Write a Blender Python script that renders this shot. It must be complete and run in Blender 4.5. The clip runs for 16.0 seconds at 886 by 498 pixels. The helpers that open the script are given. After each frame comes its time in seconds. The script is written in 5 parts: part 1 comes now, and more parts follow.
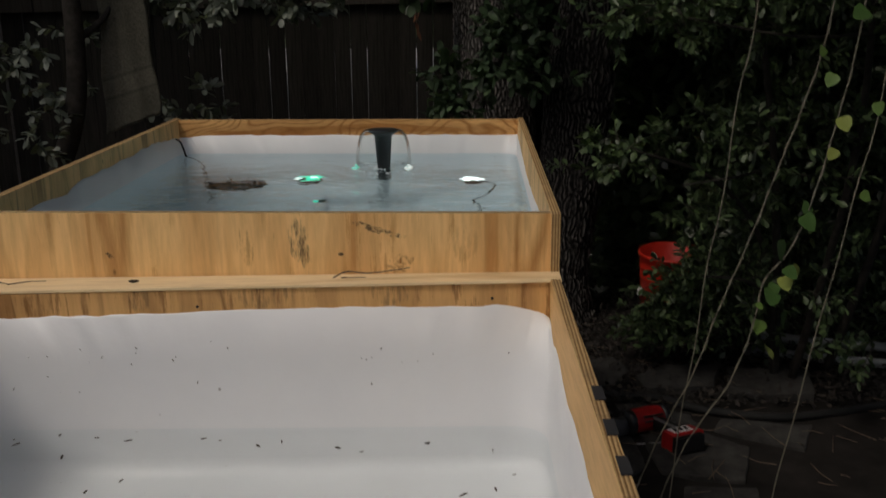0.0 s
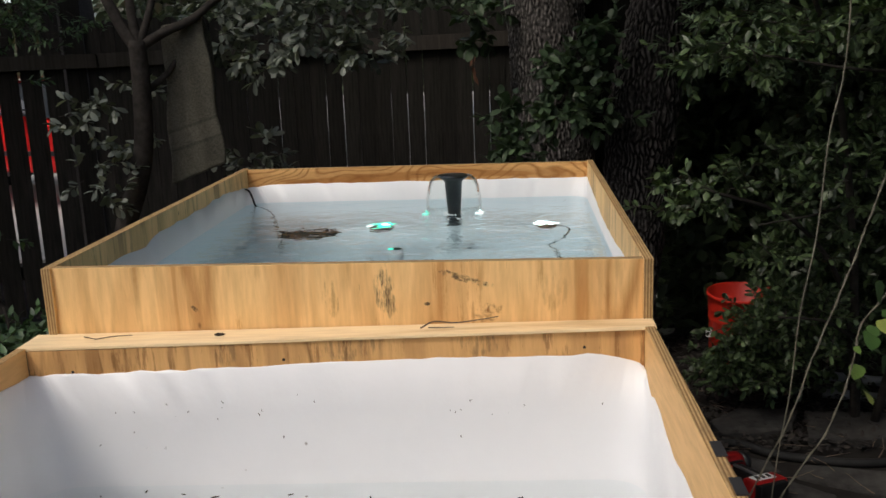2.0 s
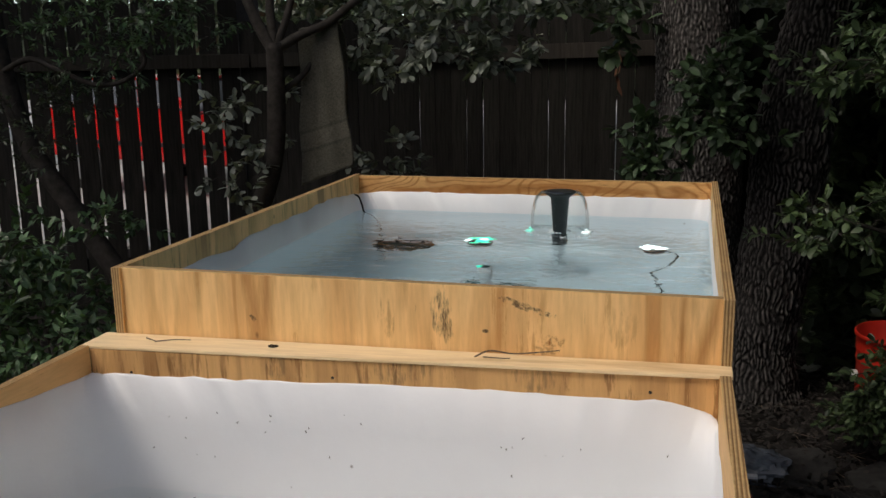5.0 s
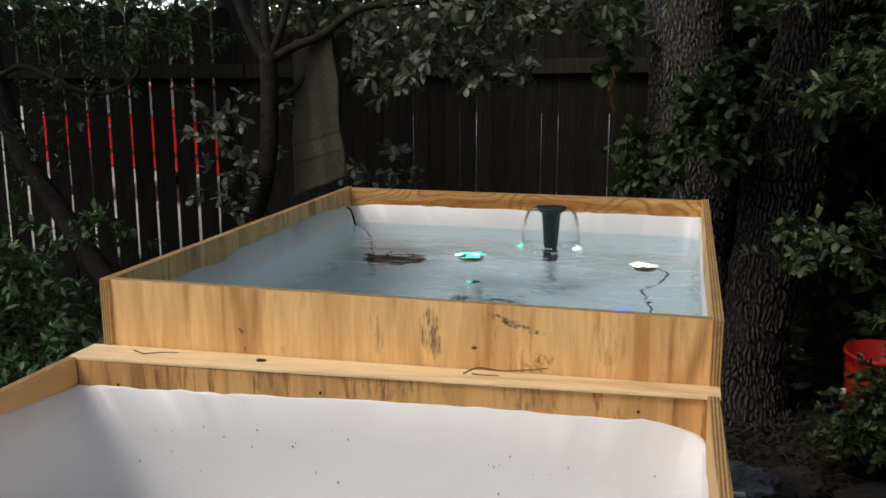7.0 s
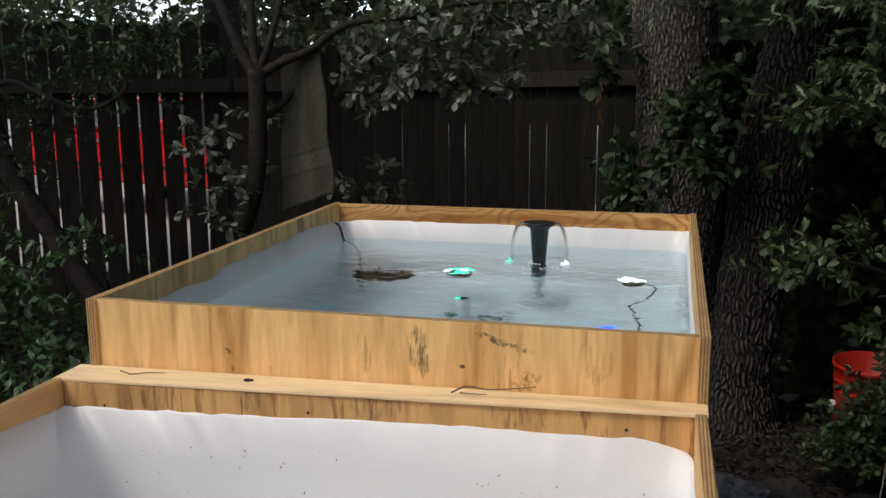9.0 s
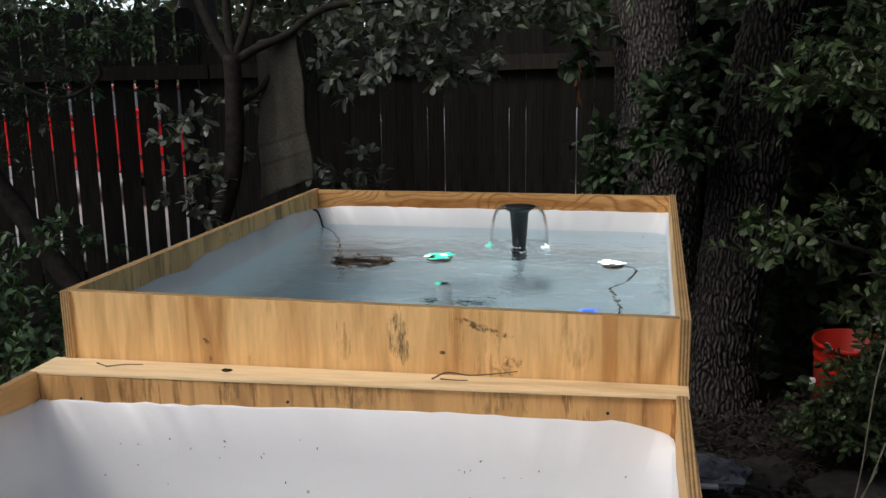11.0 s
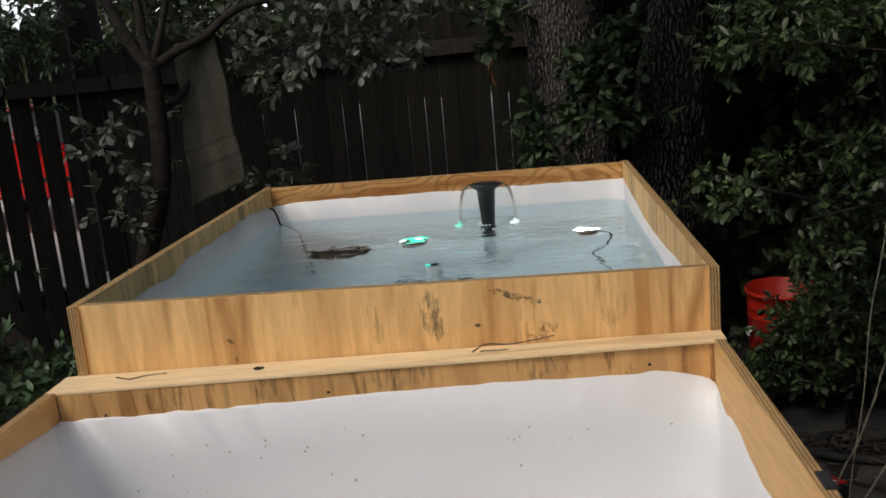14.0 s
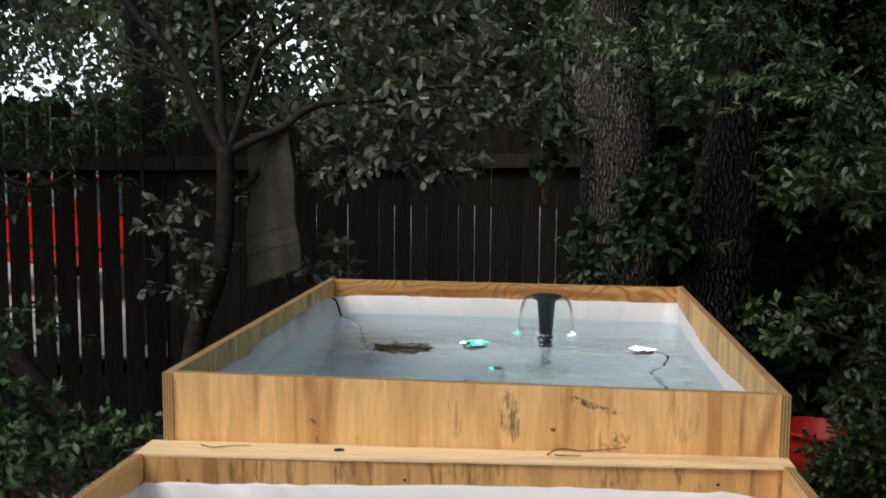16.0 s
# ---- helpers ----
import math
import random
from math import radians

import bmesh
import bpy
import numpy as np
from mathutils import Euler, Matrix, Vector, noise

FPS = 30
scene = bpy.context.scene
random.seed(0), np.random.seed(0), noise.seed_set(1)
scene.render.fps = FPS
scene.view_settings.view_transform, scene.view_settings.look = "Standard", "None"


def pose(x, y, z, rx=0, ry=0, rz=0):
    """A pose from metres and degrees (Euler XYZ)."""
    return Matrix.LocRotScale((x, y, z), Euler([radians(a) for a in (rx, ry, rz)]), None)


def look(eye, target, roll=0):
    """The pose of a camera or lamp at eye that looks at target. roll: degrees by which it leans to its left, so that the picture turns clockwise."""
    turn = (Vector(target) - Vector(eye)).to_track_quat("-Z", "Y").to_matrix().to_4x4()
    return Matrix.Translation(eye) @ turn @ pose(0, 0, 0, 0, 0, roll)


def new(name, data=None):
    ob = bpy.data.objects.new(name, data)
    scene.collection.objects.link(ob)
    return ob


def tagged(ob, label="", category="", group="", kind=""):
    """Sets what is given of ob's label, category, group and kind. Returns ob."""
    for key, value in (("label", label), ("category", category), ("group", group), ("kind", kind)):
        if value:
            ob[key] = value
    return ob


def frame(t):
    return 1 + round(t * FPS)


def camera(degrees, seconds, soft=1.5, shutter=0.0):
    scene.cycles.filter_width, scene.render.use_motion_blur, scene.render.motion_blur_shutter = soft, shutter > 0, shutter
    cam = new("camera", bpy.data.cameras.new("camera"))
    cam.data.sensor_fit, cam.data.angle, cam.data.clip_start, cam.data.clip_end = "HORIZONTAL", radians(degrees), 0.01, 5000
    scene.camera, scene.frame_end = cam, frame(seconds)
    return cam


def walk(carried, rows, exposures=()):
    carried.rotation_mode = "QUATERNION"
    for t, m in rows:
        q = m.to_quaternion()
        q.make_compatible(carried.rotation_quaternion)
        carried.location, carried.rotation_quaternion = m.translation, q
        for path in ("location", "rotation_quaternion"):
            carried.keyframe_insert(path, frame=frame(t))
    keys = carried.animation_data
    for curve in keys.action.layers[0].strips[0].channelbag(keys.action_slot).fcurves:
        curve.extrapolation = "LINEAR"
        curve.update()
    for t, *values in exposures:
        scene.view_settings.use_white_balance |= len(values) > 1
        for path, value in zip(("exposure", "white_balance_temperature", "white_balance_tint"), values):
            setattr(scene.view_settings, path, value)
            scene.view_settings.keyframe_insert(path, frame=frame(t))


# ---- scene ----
cam = camera(51.1, 16.0, shutter=0.3)
PATH = [
    (0, (0.436, -1.78, 1.643), (0.372, 0.146, 1.108), -0.4),
    (0.2, (0.426, -1.769, 1.635), (0.355, 0.175, 1.171), 0.1),
    (0.5, (0.413, -1.766, 1.647), (0.305, 0.193, 1.262), -1.0),
    (1, (0.393, -1.769, 1.646), (0.289, 0.184, 1.224), -0.8),
    (1.5, (0.375, -1.773, 1.65), (0.277, 0.178, 1.221), -1.1),
    (2, (0.352, -1.745, 1.648), (0.19, 0.198, 1.202), -2.1),
    (2.5, (0.39, -1.687, 1.65), (0.144, 0.251, 1.219), -1.2),
    (3, (0.456, -1.628, 1.652), (0.033, 0.286, 1.25), -0.5),
    (3.5, (0.496, -1.605, 1.659), (-0.035, 0.286, 1.278), -0.3),
    (4, (0.513, -1.602, 1.653), (-0.028, 0.277, 1.231), -1.0),
    (6.5, (0.531, -1.598, 1.651), (0.066, 0.3, 1.224), -0.3),
    (7, (0.53, -1.597, 1.66), (0.035, 0.299, 1.257), 0.0),
    (7.5, (0.525, -1.61, 1.672), (-0.022, 0.28, 1.313), 0.3),
    (8, (0.527, -1.6, 1.671), (0.014, 0.297, 1.297), 0.3),
    (10.5, (0.543, -1.586, 1.68), (0.092, 0.324, 1.294), -0.7),
    (11, (0.538, -1.577, 1.673), (0.101, 0.33, 1.26), -0.9),
    (11.5, (0.537, -1.574, 1.674), (0.109, 0.337, 1.271), -0.6),
    (12, (0.538, -1.577, 1.669), (0.138, 0.338, 1.256), 0.1),
    (12.3, (0.526, -1.563, 1.682), (0.271, 0.380, 1.282), -0.7),
    (12.5, (0.542, -1.571, 1.693), (0.247, 0.366, 1.291), -1.9),
    (12.7, (0.543, -1.573, 1.656), (0.175, 0.343, 1.217), -0.8),
    (13, (0.541, -1.561, 1.632), (0.133, 0.323, 1.1), -1.2),
    (13.3, (0.513, -1.562, 1.640), (0.176, 0.343, 1.132), -3.0),
    (13.5, (0.462, -1.57, 1.643), (0.159, 0.342, 1.14), -1.7),
    (13.8, (0.335, -1.612, 1.649), (0.099, 0.317, 1.175), -2.9),
    (14, (0.283, -1.634, 1.652), (0.089, 0.308, 1.217), -5.1),
    (14.2, (0.207, -1.655, 1.635), (0.080, 0.294, 1.207), -3.6),
    (14.5, (0.173, -1.674, 1.66), (0.054, 0.284, 1.273), -2.4),
    (15, (0.163, -1.683, 1.651), (0.147, 0.282, 1.279), 0.1),
    (15.5, (0.159, -1.718, 1.644), (0.059, 0.248, 1.292), -0.5),
    (15.7, (0.162, -1.734, 1.644), (-0.007, 0.238, 1.357), 0.8),
    (16, (0.155, -1.747, 1.665), (-0.071, 0.229, 1.458), 0.5),
]
LIGHT = [(0.0, -0.94, 6800, 10), (0.5, -0.5, 6600, 10), (1.0, -0.04, 6620, 10), (1.5, -0.02, 6620, 10), (2.0, 0.0, 6620, 10), (2.5, -0.25, 6620, 10), (3.0, -0.14, 6620, 10), (3.5, -0.24, 6650, 10), (4.0, -0.31, 6620, 10), (7.0, -0.15, 6620, 10), (8.0, -0.2, 6620, 10), (10.3, 0.06, 6300, 10), (10.5, 0.06, 6300, 10), (11.0, -0.2, 6350, 10), (11.5, -0.12, 6500, 10), (12.0, -0.2, 6550, 10), (12.5, -0.02, 6700, 10), (13.0, -0.3, 6350, 10), (13.5, -0.52, 6550, 10), (14.0, -0.3, 6620, 10), (14.5, -0.15, 6650, 10), (16.0, -0.07, 6450, 10)]
walk(cam, [(t, look(eye, target, roll)) for t, eye, target, roll in PATH], LIGHT)

# ---- light ----
SUN_AZ, SUN_EL = 222.0, 52.0      # compass-like azimuth from +y clockwise, elevation
world = bpy.data.worlds.new("sky")
scene.world = world
world.use_nodes = True
wn = world.node_tree.nodes
sky = wn.new("ShaderNodeTexSky")
sky.sky_type = "NISHITA"
sky.sun_disc = False
sky.sun_elevation, sky.sun_rotation = radians(SUN_EL), radians(SUN_AZ)
sky.air_density, sky.dust_density, sky.ozone_density = 1.0, 4.0, 1.0
wn["Background"].inputs[1].default_value = 0.132
world.node_tree.links.new(sky.outputs[0], wn["Background"].inputs[0])
sun_dir = Vector((math.sin(radians(SUN_AZ)) * math.cos(radians(SUN_EL)), math.cos(radians(SUN_AZ)) * math.cos(radians(SUN_EL)), math.sin(radians(SUN_EL))))
sun = new("sun", bpy.data.lights.new("sun", "SUN"))
sun.data.energy, sun.data.angle, sun.data.color = 1.1, radians(16), (1.0, 0.95, 0.88)
sun.matrix_world = look(sun_dir * 20, (0, 0, 0))


# ---- materials ----
def ramp_node(nt, stops):
    r = nt.nodes.new("ShaderNodeValToRGB")
    el = r.color_ramp.elements
    while len(el) < len(stops):
        el.new(0.5)
    for e, (p, c) in zip(el, stops):
        e.position, e.color = p, (*c, 1)
    return r


class Mat:
    """A node material with small chaining helpers."""

    def __init__(self, name, rough=0.7, spec=0.4, metal=0.0):
        self.m = bpy.data.materials.new(name)
        self.m.use_nodes = True
        self.nt = self.m.node_tree
        self.b = self.nt.nodes["Principled BSDF"]
        self.b.inputs["Roughness"].default_value = rough
        self.b.inputs["Specular IOR Level"].default_value = spec
        self.b.inputs["Metallic"].default_value = metal
        self.tc = self.nt.nodes.new("ShaderNodeTexCoord")

    def link(self, a, b):
        self.nt.links.new(a, b)

    def mapped(self, scale=(1, 1, 1), rot=(0, 0, 0), loc=(0, 0, 0), src="Object"):
        n = self.nt.nodes.new("ShaderNodeMapping")
        n.inputs["Scale"].default_value, n.inputs["Rotation"].default_value, n.inputs["Location"].default_value = scale, rot, loc
        self.link(self.tc.outputs[src], n.inputs["Vector"])
        return n.outputs[0]

    def noise(self, vec, scale=5.0, detail=6.0, rough=0.6, distort=0.0):
        n = self.nt.nodes.new("ShaderNodeTexNoise")
        for k, v in (("Scale", scale), ("Detail", detail), ("Roughness", rough), ("Distortion", distort)):
            n.inputs[k].default_value = v
        self.link(vec, n.inputs["Vector"])
        return n.outputs["Fac"]

    def wave(self, vec, scale, distortion, detail=3.0, dscale=1.0, kind="BANDS", axis="X"):
        n = self.nt.nodes.new("ShaderNodeTexWave")
        n.wave_type = kind
        if kind == "BANDS":
            n.bands_direction = axis
        for k, v in (("Scale", scale), ("Distortion", distortion), ("Detail", detail), ("Detail Scale", dscale)):
            n.inputs[k].default_value = v
        self.link(vec, n.inputs["Vector"])
        return n.outputs["Fac"]

    def voronoi(self, vec, scale, feature="F1"):
        n = self.nt.nodes.new("ShaderNodeTexVoronoi")
        n.feature = feature
        n.inputs["Scale"].default_value = scale
        self.link(vec, n.inputs["Vector"])
        return n.outputs["Distance"]

    def ramp(self, fac, *stops):
        r = ramp_node(self.nt, stops)
        self.link(fac, r.inputs[0])
        return r.outputs[0]

    def math(self, op, a, b=0.0):
        n = self.nt.nodes.new("ShaderNodeMath")
        n.operation = op
        for i, v in enumerate((a, b)):
            if isinstance(v, (int, float)):
                n.inputs[i].default_value = v
            else:
                self.link(v, n.inputs[i])
        return n.outputs[0]

    def mix(self, fac, a, b, mode="MIX"):
        n = self.nt.nodes.new("ShaderNodeMix")
        n.data_type, n.blend_type = "RGBA", mode
        for i, v in ((0, fac), (6, a), (7, b)):
            if isinstance(v, (int, float)):
                n.inputs[i].default_value = v
            elif isinstance(v, tuple):
                n.inputs[i].default_value = (*v, 1)
            else:
                self.link(v, n.inputs[i])
        return n.outputs[2]

    def objrand(self):
        return self.nt.nodes.new("ShaderNodeObjectInfo").outputs["Random"]

    def island(self):
        return self.nt.nodes.new("ShaderNodeNewGeometry").outputs["Random Per Island"]

    def color(self, c):
        if isinstance(c, tuple):
            self.b.inputs["Base Color"].default_value = (*c, 1)
        else:
            self.link(c, self.b.inputs["Base Color"])
        return self

    def rough(self, r):
        self.link(r, self.b.inputs["Roughness"])
        return self

    def bump(self, h, strength=0.4, dist=0.01):
        n = self.nt.nodes.new("ShaderNodeBump")
        n.inputs["Strength"].default_value, n.inputs["Distance"].default_value = strength, dist
        self.link(h, n.inputs["Height"])
        self.link(n.outputs[0], self.b.inputs["Normal"])
        return self


def plywood(name, light, dark, grain=(1, 1, 0.1), seed=0.0, stains=(), figure=7.0, line=1.0, spread=0.45, streak=0.0):
    """Face veneer: pale ground, soft brown bands, growth lines in places, fine fibres, checks, a few shaped stains."""
    k = Mat(name, 0.62, 0.25)
    v = k.mapped(grain, loc=(seed, seed * 0.7, seed * 0.3))
    flow = k.noise(k.mapped(tuple(0.10 + 3.2 * g if g < 0.5 else 3.4 for g in grain), loc=(seed, 1, 2)), 1.35, 2.0, 0.45)
    rings = k.math("PINGPONG", k.math("MULTIPLY", flow, figure), 0.5)
    fine = k.noise(v, 90.0, 5.0, 0.65)
    along = tuple(0.10 if g < 0.5 else 1.0 for g in grain)
    band = k.noise(k.mapped(along, loc=(seed + 5, 2, 1)), 8.0, 2.5, 0.55, 0.35)
    thin = k.noise(k.mapped(along, loc=(seed + 9, 4, 1)), 48.0, 6.0, 0.72)
    place = k.noise(k.mapped(tuple(0.3 if g < 0.5 else 1.0 for g in grain), loc=(seed + 2, 8, 3)), 4.0, 2.0, 0.5)
    rough = k.noise(k.mapped(tuple(0.4 if g < 0.5 else 1.0 for g in grain), loc=(seed + 4, 1, 6)), 6.0, 3.0, 0.6)
    cloud = k.noise(k.mapped(loc=(seed, 5, 5)), 5.0, 4.0, 0.6)
    mid = tuple(0.55 * a + 0.45 * c for a, c in zip(light, dark))
    fig = k.math("ADD", rings, k.math("MULTIPLY", k.math("SUBTRACT", fine, 0.5), 0.10))
    col = k.mix(k.ramp(cloud, (0.35, (0, 0, 0)), (0.7, (0.22,) * 3)), light, mid)
    col = k.mix(k.ramp(band, (0.50, (0, 0, 0)), (0.525, (0.6,) * 3), (0.60, (0.85,) * 3)), col, mid)
    col = k.mix(k.ramp(band, (0.60, (0, 0, 0)), (0.625, (0.7,) * 3)), col, dark)
    torn = k.math("MULTIPLY", k.ramp(thin, (0.54, (0, 0, 0)), (0.59, (0.55 + streak,) * 3)), k.ramp(rough, (0.50 - 0.4 * streak, (0, 0, 0)), (0.60 - 0.4 * streak, (1, 1, 1))))
    col = k.mix(torn, col, dark)
    ring = k.ramp(fig, (0.0, (0.85,) * 3), (0.04 * line, (0.5,) * 3), (0.10 * line, (0, 0, 0)))
    col = k.mix(k.math("MULTIPLY", ring, k.ramp(place, (spread, (0, 0, 0)), (spread + 0.1, (1, 1, 1)))), col, tuple(a * 0.85 for a in dark))
    col = k.mix(0.38, col, k.ramp(fine, (0.3, (0.55, 0.48, 0.42)), (0.6, (1, 1, 1))), "MULTIPLY")
    check = k.noise(k.mapped(tuple(0.045 if g < 0.5 else 1.0 for g in grain), loc=(seed, 3, seed)), 120.0, 3.0, 0.6)
    where = k.noise(k.mapped(loc=(seed, 7, 1)), 5.0, 3.0, 0.6)
    dash = k.math("MULTIPLY", k.ramp(check, (0.655, (0, 0, 0)), (0.69, (0.75,) * 3)), k.ramp(where, (0.48, (0, 0, 0)), (0.62, (1, 1, 1))))
    col = k.mix(dash, col, tuple(c * 0.42 for c in dark))
    specks = k.voronoi(k.mapped((1, 1, 0.55), loc=(seed * 3, 1, 0)), 12.0)
    col = k.mix(k.ramp(specks, (0.02, (0.75, 0.75, 0.75)), (0.06, (0, 0, 0))), col, (0.16, 0.08, 0.03))
    for (cx, cz, rx, rz, turn, amount, tint) in stains:
        c, s = math.cos(radians(turn)), math.sin(radians(turn))
        sep = k.nt.nodes.new("ShaderNodeSeparateXYZ")
        k.link(k.tc.outputs["Object"], sep.inputs[0])
        dx, dz = k.math("SUBTRACT", sep.outputs[0], cx), k.math("SUBTRACT", sep.outputs[2], cz)
        u = k.math("DIVIDE", k.math("ADD", k.math("MULTIPLY", dx, c), k.math("MULTIPLY", dz, s)), rx)
        w = k.math("DIVIDE", k.math("SUBTRACT", k.math("MULTIPLY", dz, c), k.math("MULTIPLY", dx, s)), rz)
        d = k.math("ADD", k.math("MULTIPLY", u, u), k.math("MULTIPLY", w, w))
        rag = k.noise(k.mapped((1, 1, 0.16) if turn == 0 else (1, 1, 1), loc=(cx, 0, cz)), 95.0, 5.0, 0.7)
        inside = k.ramp(k.math("MULTIPLY", d, 0.5), (0.10, (1, 1, 1)), (0.62, (0, 0, 0)))
        msk = k.ramp(k.math("MULTIPLY", k.math("ADD", rag, 0.02), inside), (0.47, (0, 0, 0)), (0.60, (amount,) * 3))
        col = k.mix(msk, col, tint)
    k.color(col).bump(k.math("ADD", fine, k.math("MULTIPLY", fig, 0.3)), 0.25, 0.002)
    return k.m


TAN = (0.95, 0.635, 0.285)
DIRT = (0.10, 0.065, 0.035)
ply_front = plywood("plywood_front", TAN, (0.58, 0.29, 0.095), (1, 1, 0.10), 0.0, (
    (0.085, 1.165, 0.035, 0.075, 0, 0.9, (0.07, 0.045, 0.03)), (0.10, 1.13, 0.02, 0.05, 0, 0.8, DIRT),
    (0.245, 1.186, 0.10, 0.013, -17, 0.9, DIRT), (0.298, 1.122, 0.016, 0.016, 0, 0.95, (0.2, 0.08, 0.025)),
    (0.29, 1.115, 0.05, 0.03, 20, 0.6, (0.30, 0.11, 0.03)), (-0.30, 1.13, 0.018, 0.008, -40, 0.9, DIRT), (0.17, 1.135, 0.010, 0.006, 0, 0.95, DIRT),
    (-0.02, 1.15, 0.03, 0.07, 0, 0.55, (0.35, 0.17, 0.05)), (0.42, 1.16, 0.05, 0.07, 0, 0.3, (0.35, 0.17, 0.05)), (-0.40, 1.20, 0.008, 0.008, 0, 0.9, DIRT)), 5.5, 1.1, 0.42, 0.05)
ply_back = plywood("plywood_back", (0.76, 0.44, 0.17), (0.40, 0.155, 0.036), (0.42, 1, 1), 2.3, (), 30.0, 2.2, 0.2)
ply_side = plywood("plywood_side", (0.91, 0.61, 0.28), (0.42, 0.26, 0.11), (1, 1, 0.12), 4.1, (), 6.0, 1.0, 0.5, 0.12)
ply_low = plywood("plywood_weathered", (0.74, 0.43, 0.17), (0.33, 0.16, 0.055), (1, 1, 0.10), 6.7, (
    (0.02, 1.07, 0.10, 0.05, 0, 0.5, DIRT), (-0.22, 1.07, 0.04, 0.05, 0, 0.5, DIRT), (0.27, 1.07, 0.07, 0.05, 0, 0.5, DIRT), (-0.42, 1.06, 0.05, 0.05, 0, 0.6, (0.22, 0.1, 0.03))), 7.0, 1.0, 0.5, 0.25)
ply_low_side = plywood("plywood_low_side", (0.84, 0.53, 0.225), (0.56, 0.31, 0.115), (1, 0.12, 1), 8.3, (), 5.0, 1.0, 0.5, 0.0)
pine = plywood("pine_board", (0.93, 0.73, 0.44), (0.84, 0.60, 0.31), (0.1, 1, 1), 9.0, (), 4.0)


def ply_edge_material(name, axis):
    k = Mat(name, 0.75, 0.2)
    sc = (1, 0.03, 0.03) if axis == "X" else (0.03, 1, 0.03)
    v = k.mapped(sc)
    lay = k.wave(v, 55.0, 0.6, 2.0, 3.0, axis=axis)
    fib = k.noise(k.mapped((1, 1, 1)), 120.0, 4.0, 0.7)
    wear = k.noise(k.mapped((1, 1, 1)), 11.0, 4.0, 0.6)
    col = k.ramp(lay, (0.1, (0.27, 0.155, 0.062)), (0.4, (0.50, 0.32, 0.14)), (0.8, (0.58, 0.39, 0.185)))
    col = k.mix(0.5, col, k.ramp(fib, (0.3, (0.45, 0.4, 0.35)), (0.65, (1, 1, 1))), "MULTIPLY")
    col = k.mix(k.ramp(wear, (0.5, (0, 0, 0)), (0.7, (0.45,) * 3)), col, (0.20, 0.13, 0.07))
    k.color(col).bump(k.math("ADD", lay, fib), 0.5, 0.002)
    return k.m


edge_x = ply_edge_material("plywood_edge_x", "X")
edge_y = ply_edge_material("plywood_edge_y", "Y")


def white_paint():
    k = Mat("white_pond_paint", 0.38, 0.45)
    n = k.noise(k.mapped(), 2.6, 5.0, 0.6)
    grit = k.noise(k.mapped(), 60.0, 4.0, 0.6)
    col = k.ramp(n, (0.3, (0.75, 0.767, 0.785)), (0.7, (0.81, 0.822, 0.832)))
    spots = k.voronoi(k.mapped((1, 1, 0.8)), 13.0)
    thin = k.noise(k.mapped(loc=(3, 1, 2)), 3.0, 2.0)
    keep = k.math("MULTIPLY", k.ramp(spots, (0.035, (1, 1, 1)), (0.06, (0, 0, 0))), k.ramp(thin, (0.52, (0, 0, 0)), (0.58, (1, 1, 1))))
    col = k.mix(keep, col, (0.12, 0.09, 0.06))
    k.color(col).bump(k.math("ADD", k.math("MULTIPLY", n, 2.0), k.math("MULTIPLY", grit, 0.3)), 0.2, 0.006)
    return k.m


paint = white_paint()


def fence_wood(name, light, dark):
    k = Mat(name, 0.9, 0.15)
    v = k.mapped((1, 1, 0.06), src="Object")
    g = k.noise(v, 55.0, 6.0, 0.7)
    b = k.noise(k.mapped((1, 1, 0.4)), 4.0, 4.0, 0.6)
    col = k.ramp(g, (0.3, dark), (0.7, light))
    col = k.mix(k.ramp(b, (0.4, (0, 0, 0)), (0.75, (0.6,) * 3)), col, (0.022, 0.024, 0.018))
    col = k.mix(k.math("MULTIPLY", k.objrand(), 0.4), col, tuple(a * 0.55 for a in dark))
    k.color(col).bump(g, 0.6, 0.004)
    return k.m


fence_mat = fence_wood("weathered_fence", (0.052, 0.047, 0.041), (0.0075, 0.007, 0.0064))
rail_mat = fence_wood("weathered_rail", (0.075, 0.066, 0.057), (0.028, 0.024, 0.020))


def bark_material(name, light, dark):
    """Grey plates on the raised ridges; crease shade painted near black into the furrows."""
    k = Mat(name, 0.95, 0.1)
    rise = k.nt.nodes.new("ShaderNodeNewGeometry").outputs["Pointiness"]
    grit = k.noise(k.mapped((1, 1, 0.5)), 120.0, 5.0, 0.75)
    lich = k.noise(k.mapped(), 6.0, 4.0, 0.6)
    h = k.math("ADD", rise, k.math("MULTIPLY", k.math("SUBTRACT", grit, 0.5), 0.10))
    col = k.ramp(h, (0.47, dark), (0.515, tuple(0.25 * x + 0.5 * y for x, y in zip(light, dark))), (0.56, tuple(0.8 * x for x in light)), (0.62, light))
    col = k.mix(k.ramp(lich, (0.45, (0, 0, 0)), (0.75, (0.45,) * 3)), col, tuple(x * 0.35 for x in light))
    k.color(col).bump(grit, 0.7, 0.006)
    return k.m


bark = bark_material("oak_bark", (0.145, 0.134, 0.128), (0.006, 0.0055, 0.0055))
# Lighter bark copy for the left trunk: its stronger light is in the colour.
lit_bark = bark_material("lit_oak_bark", (0.42, 0.39, 0.37), (0.016, 0.014, 0.013))


